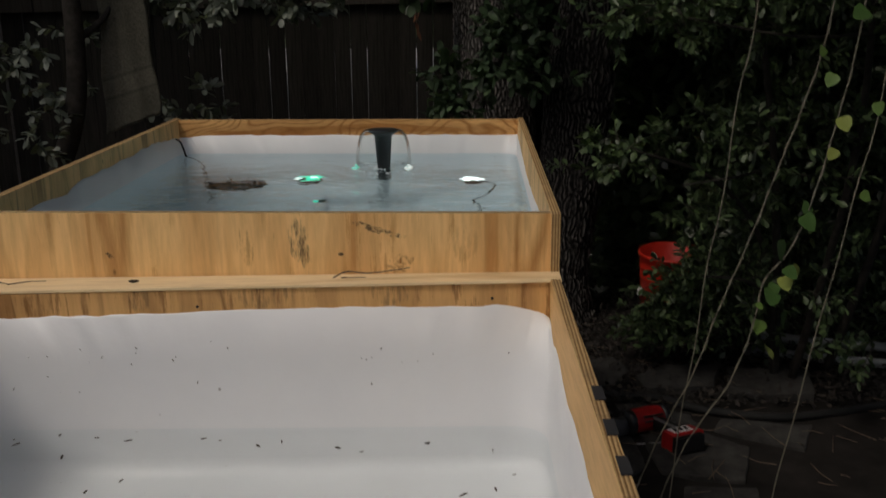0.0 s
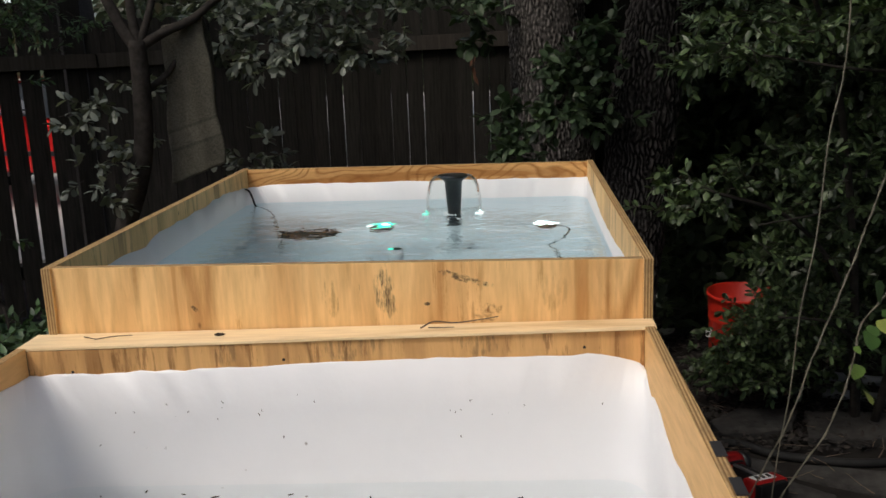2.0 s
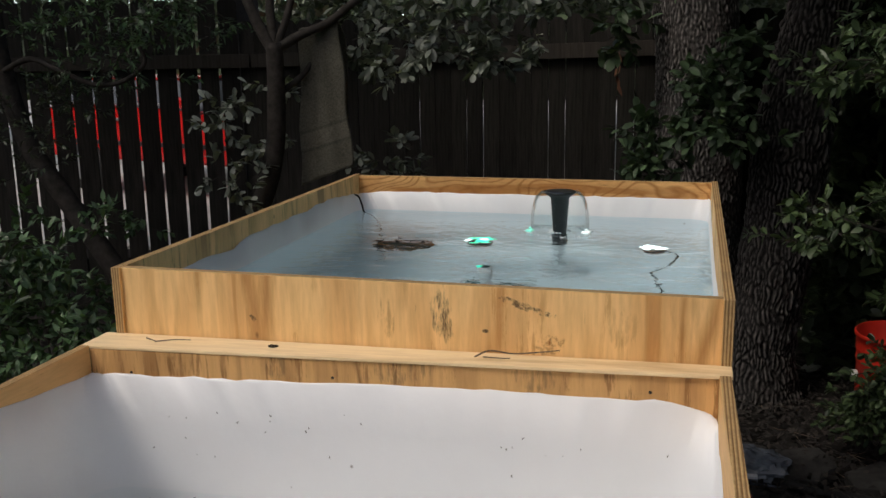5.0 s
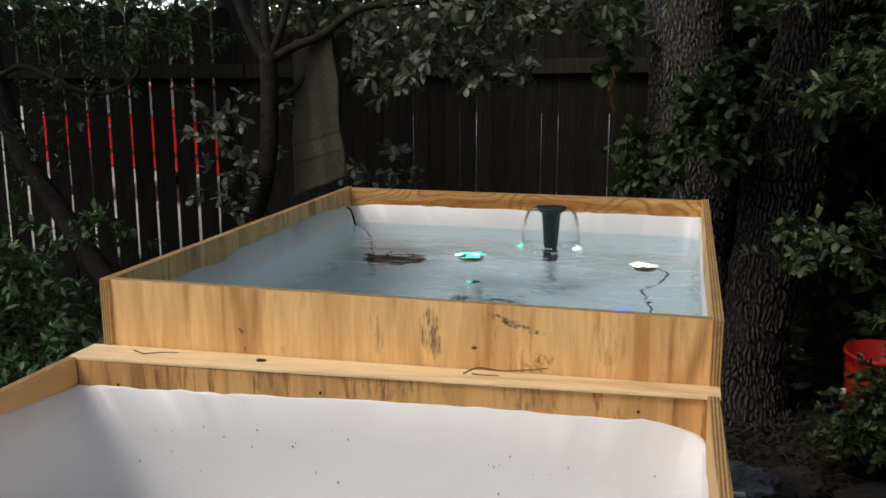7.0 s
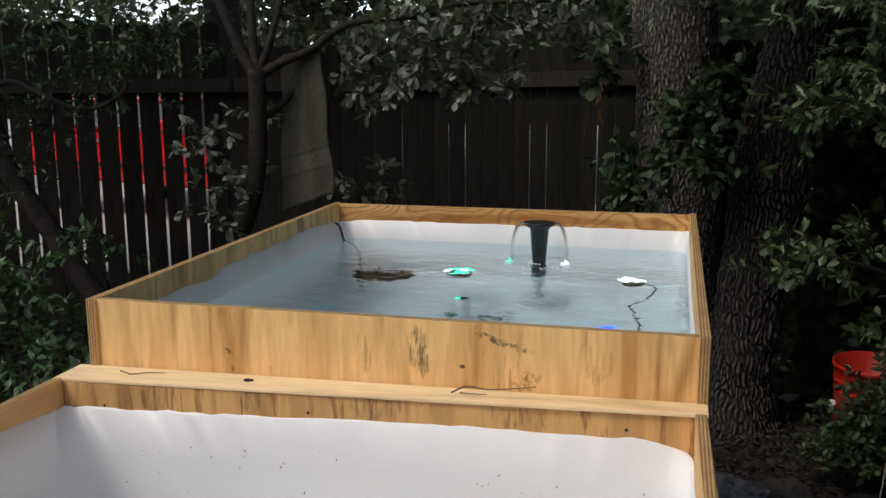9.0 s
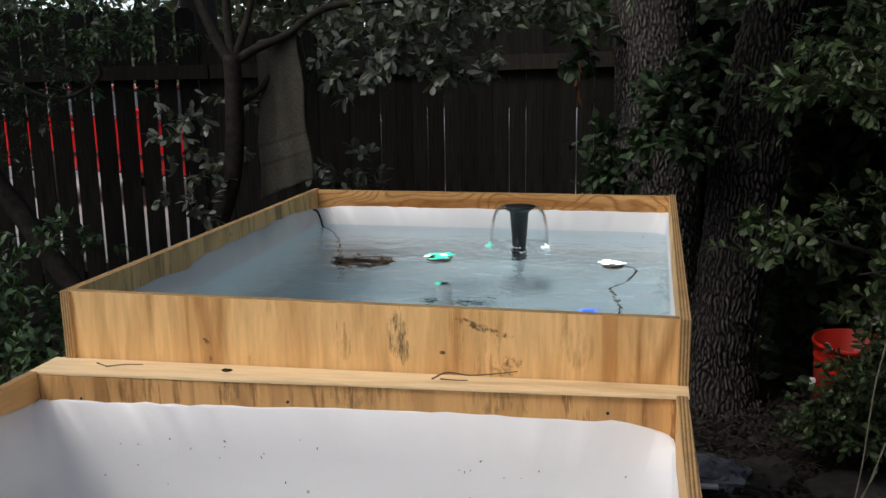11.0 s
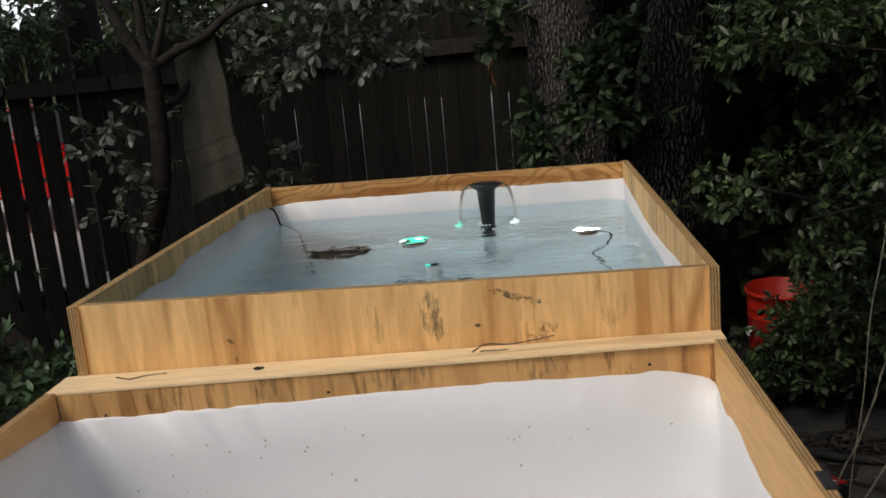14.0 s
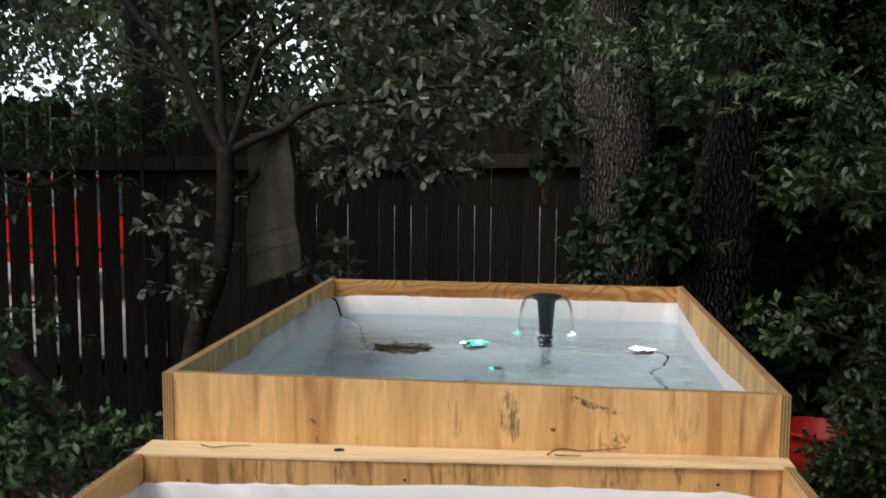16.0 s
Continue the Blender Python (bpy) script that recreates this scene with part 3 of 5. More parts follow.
o = part("front_panel", prism([LF[0], (LF[0][0], LF[0][1] - PLY), (LF[1][0], LF[1][1] - PLY), LF[1]], 0.02, LOW, 0.0015), [ply_low, edge_y], low)
edge_faces(o, 1, 2)
for a, b, s in ((LB[1], LF[1], 1), (LB[0], LF[0], -1)):
    o = part("side_panel", prism([a if s > 0 else (a[0], a[1]), b, (b[0] + s * PLY, b[1]), (a[0] + s * PLY, a[1])], 0.02, LOW, 0.0015), [ply_low_side, edge_x], low)
    edge_faces(o, 1, 2)


def lower_top(x, y):
    back = 1.036 - 0.015 * x + 0.010 * math.sin(x * 3.2 + 0.6)
    if x > 0:
        back = back - 0.022 * max(0.0, min(1.0, (x - 0.50) / 0.09)) ** 2.0
        side = 0.982 + 0.006 * math.exp(-((y + 0.18) / 0.06) ** 2) - 0.008 * max(0.0, min(1.0, (-0.2 - y) / 0.16)) + 0.004 * math.sin(y * 23)
        return back + (side - back) * max(0.0, min(1.0, (0.0357 * x - 0.080 - y) / 0.05))
    t = max(0.0, min(1.0, (-0.1 - y) / 0.25))
    return back + (1.062 + 0.005 * math.sin(y * 9) - back) * t


lining("painted_lining", [LF[0], LF[1], LB[1], LB[0]], lower_top, 0.60, low, "uneven white waterproof paint coat")
water_sheet("water", [LF[0], LF[1], LB[1], LB[0]], 0.788, 0.004, still_water, "shallow still water with floating debris")

ledge = part("ledge_board", prism([(LB[0][0] - 0.02, LB[0][1] - 0.001), (LB[1][0] + 0.022, LB[1][1] - 0.009), (LB[1][0] + 0.022, 0.004), (LB[0][0] - 0.02, 0.004)], LOW - 0.0065, LOW, 0.002), pine)
ledge.rotation_euler, ledge.location = low.rotation_euler, low.location
tagged(ledge, "pale pine board laid as ledge between the ponds", "board")

# ---- fence ----
FY = 3.8
fence = thing("fence", "weathered dark picket fence with narrow gaps", "fence", kind="structure")


def picket_mesh(w, h):
    bm = bmesh.new()
    prof = [(-w / 2, 0), (w / 2, 0), (w / 2, h - 0.03), (w / 2 - 0.03, h), (-w / 2 + 0.03, h), (-w / 2, h - 0.03)]
    f = [bm.verts.new((x, 0, z)) for x, z in prof]
    b = [bm.verts.new((x, 0.016, z)) for x, z in prof]
    bm.faces.new(f), bm.faces.new(b)
    for i in range(6):
        bm.faces.new((f[i], f[(i + 1) % 6], b[(i + 1) % 6], b[i]))
    bmesh.ops.recalc_face_normals(bm, faces=bm.faces)
    me = bpy.data.meshes.new("picket")
    bm.to_mesh(me)
    bm.free()
    me.materials.append(fence_mat)
    return me


def picket_row(start, yaw, first, count, pitch, gap, h, vary):
    """Pickets along a line from start, heading by yaw, with small differences of width, height and lean."""
    meshes = [picket_mesh(pitch - gap * g, h + d) for g, d in zip(vary, (0.0, -0.012, 0.01, 0.004))]
    way = Vector((math.cos(radians(yaw)), math.sin(radians(yaw)), 0))
    for i in range(count):
        ob = new("picket", random.choice(meshes))
        ob.parent = fence
        ob.location = Vector(start) + way * (first + pitch * (i + 0.5)) + Vector((0, 0.02 + random.uniform(0, 0.004), 0.03))
        ob.rotation_euler = (0, random.uniform(-0.0016, 0.0016), radians(yaw if abs(yaw) < 90 else yaw - 180))


def rail(start, yaw, length, z0, z1):
    bm = box(0, length, -0.019, 0.019, 0, 0.085, 0.003)
    for v in bm.verts:
        v.co.z += z0 + (z1 - z0) * v.co.x / length - 0.06
    ob = part("rail", bm, rail_mat, fence)
    ob.location, ob.rotation_euler = start, (0, 0, radians(yaw))


BEND = 180 + 22                                   # the far stretch turns towards the garden at the post
picket_row((-2.17, FY, 0), BEND, 0.066, 40, 0.1295, 0.0165, 1.935, (1.0, 0.85, 1.15, 0.9))
picket_row((-2.17, FY, 0), 0, -0.075, 28, 0.0977, 0.0066, 1.79, (1.1, 0.55, 0.8, 0.2))
picket_row((0.48, FY, 0), 0, 0, 46, 0.15, -0.004, 1.79, (1.0, 1.5, 1.2, 2.0))
rail((-2.17, FY, 0), BEND, 5.2, 1.60, 1.60)
rail((-2.17, FY + 0.08, 0), BEND, 5.2, 0.32, 0.32)
rail((-2.15, FY, 0), 0, 2.5, 1.60, 1.645)
rail((0.36, FY, 0), 0, 7.0, 1.62, 1.62)
rail((-2.15, FY + 0.06, 0), 0, 9.5, 0.32, 0.32)
for x, y in ((-4.45, 2.98), (-2.17, FY + 0.08), (0.3, FY + 0.08), (2.7, FY + 0.08), (5.1, FY + 0.08)):
    part("post", box(x - 0.045, x + 0.045, y - 0.045, y + 0.045, -0.05, 1.78, 0.004), fence_mat, fence)


# ---- oak trunks ----
def oak_trunk(name, points, radii, parent, segs=260, step=0.009, depth=0.022, fs=48.0, tall=0.22, material=bark):
    path = smooth_path(points, 8)
    ln = sum((path[i + 1] - path[i]).length for i in range(len(path) - 1))
    n = int(ln / step)
    ts = np.linspace(0, len(path) - 1, n)
    vs, faces = [], []
    for t in ts:
        i = min(int(t), len(path) - 2)
        q = path[i].lerp(path[i + 1], t - i)
        u = t / (len(path) - 1) * (len(radii) - 1)
        j = min(int(u), len(radii) - 2)
        r = radii[j] + (radii[j + 1] - radii[j]) * (u - j)
        for s in range(segs):
            g = 2 * math.pi * s / segs
            d = Vector((math.cos(g), math.sin(g), 0))
            p = q + d * r
            wob = noise.noise(p * 3.0) * 0.012
            w = p * 11
            f = noise.voronoi(Vector((p.x * fs + 0.9 * noise.noise(w), p.y * fs + 0.9 * noise.noise(w + Vector((7, 3, 1))), p.z * fs * tall + 0.5 * noise.noise(w * 2))))[0]
            ridge = min(1.0, (f[1] - f[0]) * 1.25) - 0.4
            vs.append(p + d * (wob + ridge * depth + 0.004 * noise.noise(p * 60)))
    for i in range(n - 1):
        for s in range(segs):
            a, b = i * segs + s, i * segs + (s + 1) % segs
            faces.append((a, b, b + segs, a + segs))
    return link_mesh(name, vs, faces, material, parent, "", True)


oak = thing("oak_tree", "large oak with deeply furrowed grey bark beside the fence", "tree", "oak trees")
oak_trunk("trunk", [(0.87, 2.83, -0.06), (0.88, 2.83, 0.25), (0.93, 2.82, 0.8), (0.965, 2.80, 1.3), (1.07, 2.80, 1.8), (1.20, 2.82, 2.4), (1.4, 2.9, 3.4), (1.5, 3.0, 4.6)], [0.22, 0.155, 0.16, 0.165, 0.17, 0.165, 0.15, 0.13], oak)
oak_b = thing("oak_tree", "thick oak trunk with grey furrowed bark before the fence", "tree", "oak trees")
oak_trunk("trunk", [(0.60, 3.52, -0.06), (0.58, 3.52, 0.5), (0.56, 3.52, 1.2), (0.51, 3.52, 1.9), (0.45, 3.55, 2.6), (0.35, 3.6, 4.6)], [0.27, 0.225, 0.215, 0.215, 0.20, 0.16], oak_b, depth=0.013, fs=56.0, tall=0.28, material=lit_bark)


def canopy(name, x0, x1, y0, y1, z0, z1, count, size, parent, material=leaf_canopy):
    cl = rng.uniform([x0, y0, z0], [x1, y1, z1], (max(20, count // 60), 3))
    idx = rng.integers(0, len(cl), count)
    c = cl[idx] + rng.normal(0, 0.28, (count, 3))
    return leaf_cloud(name, c, rng.normal(0, 1, (count, 3)), size, size * 0.5, material, parent)


# Leaf masses overhead, out of view, placed to shade ponds, ground and fence.
canopy("crown", 0.1, 6.5, 0.3, 5.0, 3.2, 5.0, 38000, 0.15, oak)
canopy("crown", 1.0, 6.0, -3.2, 0.3, 3.0, 4.8, 19000, 0.15, oak)
canopy("crown", -6.0, -1.2, 2.5, 5.0, 3.1, 5.2, 9000, 0.15, oak_b)


# ---- beyond the fence ----
drive_mat = plain("pale_concrete", (0.46, 0.45, 0.43), 0.9, 0.2, vary=0.12, scale=3.0, bump=0.3)
bm = box(-24, 12, 5.2, 26.5, -0.04, 0.03, 0.01)
tagged(part("driveway", bm, drive_mat), "pale sunlit concrete drive behind the fence", "driveway", kind="structure")
car_paint = Mat("red_car_paint", 0.25, 0.5)
car_paint.color(car_paint.ramp(car_paint.noise(car_paint.mapped(), 1.5), (0.3, (0.50, 0.012, 0.012)), (0.7, (0.58, 0.016, 0.016))))
car_paint.b.inputs["Coat Weight"].default_value = 0.6
car_paint = car_paint.m
glass_dark = plain("tinted_glass", (0.06, 0.07, 0.08), 0.2, 0.5, vary=0.1)


def car(at, yaw):
    ob = thing("car", "parked red hatchback seen through the fence gaps", "car", at=at)
    ob.rotation_euler = (0, 0, radians(yaw))
    prof = [(-1.93, 0.40), (-2.0, 0.54), (-1.93, 0.69), (-1.1, 0.84), (-0.62, 0.98), (1.6, 1.05), (1.93, 0.95), (1.98, 0.6), (1.9, 0.42)]
    bm = bmesh.new()
    rows = []
    for y, s in ((-0.82, 0.97), (-0.78, 1.0), (0.78, 1.0), (0.82, 0.97)):
        rows.append([bm.verts.new((x * s, y, z)) for x, z in prof])
    for a, b in zip(rows, rows[1:]):
        for i in range(len(prof)):
            bm.faces.new((a[i], a[(i + 1) % len(prof)], b[(i + 1) % len(prof)], b[i]))
    bm.faces.new(rows[0]), bm.faces.new(rows[-1])
    bmesh.ops.recalc_face_normals(bm, faces=bm.faces)
    bmesh.ops.bevel(bm, geom=list(bm.edges), offset=0.03, segments=2, affect="EDGES")
    part("body", bm, car_paint, ob)
    bm = bmesh.new()
    lo = [(-0.75, -0.76), (1.7, -0.76), (1.7, 0.76), (-0.75, 0.76)]
    hi = [(-0.1, -0.6), (1.4, -0.6), (1.4, 0.6), (-0.1, 0.6)]
    a = [bm.verts.new((x, y, 0.96)) for x, y in lo]
    b = [bm.verts.new((x, y, 1.31)) for x, y in hi]
    for i in range(4):
        bm.faces.new((a[i], a[(i + 1) % 4], b[(i + 1) % 4], b[i]))
    bm.faces.new(b), bm.faces.new(a)
    cab = part("cabin_glass", bm, glass_dark, ob, "bluish car windows")
    part("roof", box(-0.15, 1.45, -0.62, 0.62, 1.302, 1.33, 0.01), car_paint, ob)
    for x0, x1 in ((0.30, 0.40),):
        for s in (-1, 1):
            part("pillar", box(x0, x1, s * 0.70 - 0.03, s * 0.70 + 0.03, 0.98, 1.31, 0.01), car_paint, ob)
    for x in (-1.25, 1.2):
        for s in (-1, 1):
            w = lathe("wheel", [(0.05, -0.09), (0.29, -0.09), (0.31, -0.05), (0.31, 0.05), (0.29, 0.09), (0.05, 0.09)], rubber, ob, "", 28)
            w.location, w.rotation_euler = (x, s * 0.76, 0.31), (radians(90), 0, 0)
            h = lathe("rim", [(0.0, -0.095), (0.19, -0.095), (0.19, 0.095), (0.0, 0.095)], grey_metal, w, "grey wheel rim", 20)
    for y in (-0.6, 0.6):
        part("headlight", box(-2.0, -1.9, y - 0.13, y + 0.13, 0.55, 0.66, 0.02), white_plastic, ob, "clear headlight")
    for s in (-1, 1):
        part("window_trim", box(-0.55, 1.6, s * 0.80 - 0.02, s * 0.80 + 0.025, 1.035, 1.06, 0.006), grey_metal, ob, "bright metal window trim")
        part("mirror", box(-0.55, -0.38, s * 0.90 - 0.07, s * 0.90 + 0.07, 1.02, 1.14, 0.03), car_paint, ob)
        part("door_handle", box(0.55, 0.75, s * 0.83 - 0.012, s * 0.83 + 0.02, 0.86, 0.89, 0.006), grey_metal, ob, "bright door handle")
        part("side_moulding", box(-1.1, 1.4, s * 0.825 - 0.01, s * 0.825 + 0.012, 0.58, 0.63, 0.006), black_plastic, ob, "black side moulding")
    return ob


car((-4.95, 8.3, 0.03), 166)

far_leaf = leaf_material("far_foliage", (0.075, 0.105, 0.062), (0.145, 0.195, 0.115))
n = 110000
cl = np.concatenate([rng.uniform([-4.9, 8.6, 1.7], [8, 13, 6.5], (380, 3)), rng.uniform([-16, 11, 2.65], [-4.5, 14, 7], (260, 3)), rng.uniform([-5.6, 9.0, 1.7], [-4.4, 12, 4.5], (30, 3)), rng.uniform([-10.5, 9.5, 1.6], [-8.6, 11.5, 3.2], (16, 3))])
c = cl[rng.integers(0, len(cl), n)] + rng.normal(0, 0.34, (n, 3))
tagged(leaf_cloud("far_trees", c, rng.normal(0, 1, (n, 3)), 0.16, 0.09, far_leaf), "dim distant trees behind the fence", "trees", kind="stuff")
n = 26000
c = rng.uniform([-4.0, 15, 2.0], [13, 19, 7.5], (n, 3))
tagged(leaf_cloud("far_trees", c, rng.normal(0, 1, (n, 3)), 0.34, 0.2, far_leaf), "dark wooded edge across the drive", "trees", kind="stuff")
# Low leaf line added to keep the backdrop glow out of the picket gaps.
n = 13000
c = rng.uniform([-45, 27, 0], [12, 33, 3.1], (n, 3)) + rng.normal(0, 0.25, (n, 3))
tagged(leaf_cloud("far_hedge", c, rng.normal(0, 1, (n, 3)), 0.7, 0.45, far_leaf), "low far leaf line added to block the backdrop glow", "hedge", kind="stuff")
# Dark leaf fill added before the fence, standing in for deep shade.
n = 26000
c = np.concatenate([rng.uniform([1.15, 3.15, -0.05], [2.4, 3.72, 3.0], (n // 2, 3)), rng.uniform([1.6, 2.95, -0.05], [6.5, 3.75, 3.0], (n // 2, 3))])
tagged(leaf_cloud("hedge", c, rng.normal(0, 1, (n, 3)), 0.12, 0.06, leaf_canopy), "dense dark leaf fill added for the shade beside the oaks", "hedge", kind="stuff")
haze = glow("bright_hazy_sky", (0.86, 0.94, 1.0), 1.1)
tagged(part("backdrop", box(-120, 120, 70, 70.2, -2, 46), haze), "bright hazy sky over the far road", "sky", kind="structure")
alley = thing("street_tree", "dark upright trunk of a tree outside the fence", "tree")
tube("trunk", [(-3.25, 5.8, -0.05), (-3.22, 5.8, 1.2), (-3.24, 5.8, 2.4), (-3.3, 5.8, 4.2)], 0.19, 0.13, bark, alley, "", 16)


# ---- small grey-leaved tree with the towel ----
def add_sprays(parent, centres, rad, twigs, per, ln, wd, mat_, rounded, spread=(1, 1, 0.7), lean=(0, 0, 0), name="foliage", twig_r=0.0022, twig_mat=thin_bark):
    cs, ws, tw = sprays(centres, [rad] * len(centres), twigs, per, spread, lean)
    tagged(leaf_cloud(name, cs, ws, ln, wd, mat_, parent, rounded=rounded), kind="stuff")
    tagged(twig_mesh("twig_growth", tw, twig_r, twig_mat, parent), kind="stuff")


small = thing("small_tree", "slender forked tree with large grey-green leaves", "tree")
tube("trunk", [(-1.55, 2.32, -0.05), (-1.50, 2.32, 0.5), (-1.455, 2.32, 0.82), (-1.36, 2.31, 1.06), (-1.315, 2.31, 1.25), (-1.30, 2.31, 1.5), (-1.30, 2.31, 1.68)], 0.054, 0.038, thin_bark, small, "", 14)
tube("limb", [(-1.30, 2.31, 1.64), (-1.36, 2.31, 1.735), (-1.43, 2.32, 1.88), (-1.50, 2.33, 2.02), (-1.61, 2.35, 2.16), (-1.78, 2.38, 2.34), (-2.0, 2.42, 2.8)], 0.028, 0.014, thin_bark, small, "", 10)
tube("limb", [(-1.30, 2.32, 1.66), (-1.325, 2.34, 1.80), (-1.335, 2.36, 1.92), (-1.36, 2.38, 2.18), (-1.40, 2.42, 2.40), (-1.42, 2.45, 2.9)], 0.023, 0.012, thin_bark, small, "", 10)
tube("limb", [(-1.29, 2.32, 1.67), (-1.25, 2.34, 1.78), (-1.22, 2.36, 1.89), (-1.15, 2.40, 2.11), (-1.0, 2.45, 2.27), (-0.9, 2.5, 2.6)], 0.019, 0.009, thin_bark, small)
tube("limb", [(-1.28, 2.32, 1.66), (-1.19, 2.37, 1.715), (-1.08, 2.42, 1.765), (-0.90, 2.46, 1.88), (-0.55, 2.5, 1.915), (-0.41, 2.52, 1.96), (0.0, 2.58, 1.97)], 0.024, 0.009, thin_bark, small, "", 10)
tube("limb", [(-1.36, 2.38, 2.12), (-1.22, 2.36, 2.22), (-1.12, 2.36, 2.36), (-1.0, 2.36, 2.5)], 0.013, 0.007, thin_bark, small)
tube("limb", [(-1.47, 2.33, 1.97), (-1.62, 2.36, 2.02), (-1.78, 2.38, 2.1), (-1.95, 2.4, 2.14)], 0.012, 0.005, thin_bark, small)
tube("limb", [(-1.30, 2.33, 1.45), (-1.2, 2.42, 1.55), (-1.15, 2.5, 1.7)], 0.018, 0.009, thin_bark, small)
GREY = [(-1.0, 2.75, 1.66), (-1.04, 3.0, 1.61), (-0.80, 2.55, 1.58), (-0.77, 2.7, 1.67), (-0.74, 3.0, 1.77), (-0.49, 2.55, 1.68), (-0.49, 2.7, 1.60), (-0.42, 2.95, 1.65), (-0.30, 2.6, 1.61),
        (-0.6, 2.7, 1.84), (-0.97, 3.0, 1.83), (-0.65, 2.5, 1.86), (-0.46, 2.7, 1.86), (-0.3, 3.0, 1.87), (-0.09, 2.6, 1.88), (0.01, 2.7, 1.84), (-1.15, 3.0, 1.81)]
add_sprays(small, GREY, 0.16, 9, 11, 0.062, 0.030, leaf_grey, True, (1, 0.9, 0.55), (0.25, -0.2, -0.15))
add_sprays(small, [(-1.52, 2.25, 1.43), (-1.56, 2.35, 1.31), (-1.47, 2.4, 1.23), (-1.33, 2.5, 1.45), (-1.42, 2.2, 1.02), (-1.55, 2.3, 1.12)], 0.12, 6, 9, 0.055, 0.029, leaf_grey, True)
add_sprays(small, [(-1.16, 3.2, 1.09), (-1.0, 3.2, 1.05), (-1.08, 3.3, 1.0)], 0.12, 5, 8, 0.065, 0.034, leaf_grey, True)
TOP = [(-0.13, 2.2, 2.08), (-0.28, 2.3, 2.2), (-0.57, 2.6, 2.22), (0.1, 2.2, 2.0), (-0.77, 2.3, 2.25), (-0.68, 2.6, 2.09), (-0.33, 2.2, 2.02), (-0.03, 2.4, 2.22), (-0.9, 2.7, 2.35), (-1.1, 2.6, 2.4), (-0.45, 2.8, 2.4), (-0.1, 2.8, 2.45)]
add_sprays(small, TOP, 0.21, 9, 11, 0.065, 0.026, leaf_grey, False)

# dim growth at the fence, farther along
dim = thing("leaning_tree", "dark leaning trunk with fine leaves by the fence", "tree")
tube("trunk", [(-2.15, 2.85, -0.05), (-2.26, 2.8, 0.12), (-2.56, 2.8, 0.46), (-2.83, 2.8, 0.84), (-3.05, 2.8, 1.16), (-3.17, 2.8, 1.61), (-3.2, 2.8, 1.96), (-3.3, 2.8, 2.7)], 0.065, 0.05, thin_bark, dim, "", 10)
tube("limb", [(-3.16, 2.78, 1.55), (-2.9, 2.7, 1.62), (-2.65, 2.6, 1.56), (-2.46, 2.6, 1.49), (-2.29, 2.6, 1.50), (-2.15, 2.6, 1.59), (-2.17, 2.6, 1.68)], 0.016, 0.010, thin_bark, dim, "pale curling bare branch")
LTOP = [(-2.47, 2.4, 1.8), (-2.5, 2.7, 1.86), (-2.52, 2.9, 1.72), (-2.0, 2.5, 1.82), (-2.59, 2.7, 1.61), (-2.1, 2.9, 1.89), (-1.98, 2.5, 1.70), (-2.3, 2.7, 1.62), (-1.98, 2.9, 1.77), (-2.8, 2.6, 1.75), (-2.9, 2.5, 1.9)]
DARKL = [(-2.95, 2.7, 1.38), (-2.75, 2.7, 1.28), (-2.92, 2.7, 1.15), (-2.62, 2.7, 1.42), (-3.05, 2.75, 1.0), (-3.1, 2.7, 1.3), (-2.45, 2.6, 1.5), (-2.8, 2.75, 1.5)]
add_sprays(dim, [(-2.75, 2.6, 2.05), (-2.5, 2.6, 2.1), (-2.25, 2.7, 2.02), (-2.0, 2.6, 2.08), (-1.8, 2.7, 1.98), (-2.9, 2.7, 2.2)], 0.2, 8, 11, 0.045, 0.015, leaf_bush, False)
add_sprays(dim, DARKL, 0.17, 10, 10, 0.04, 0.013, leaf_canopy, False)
add_sprays(dim, LTOP, 0.2, 12, 13, 0.045, 0.014, leaf_bush, False)
L16 = [(-2.19, 2.5, 2.21), (-2.31, 3.0, 2.13), (-2.42, 2.7, 2.3), (-1.91, 2.5, 2.13), (-2.0, 3.0, 2.1), (-2.06, 2.7, 2.32), (-2.1, 3.0, 1.9), (-2.22, 2.7, 1.95), (-1.63, 2.5, 2.25), (-1.69, 3.0, 2.16), (-1.29, 2.7, 2.15), (-1.5, 2.8, 2.4), (-1.9, 2.8, 2.5)]
add_sprays(dim, L16, 0.2, 6, 9, 0.06, 0.026, leaf_grey, False)
# Unseen leaf mass added overhead to dim the left fence.
canopy("crown", -7.0, -2.3, 0.5, 2.6, 3.5, 4.8, 2500, 0.14, dim)
add_sprays(dim, [(-2.51, 2.6, 0.76), (-2.38, 2.6, 0.73), (-2.69, 2.6, 0.75), (-2.61, 2.65, 0.85), (-2.31, 2.6, 0.77)], 0.12, 4, 8, 0.055, 0.026, leaf_bush, False)

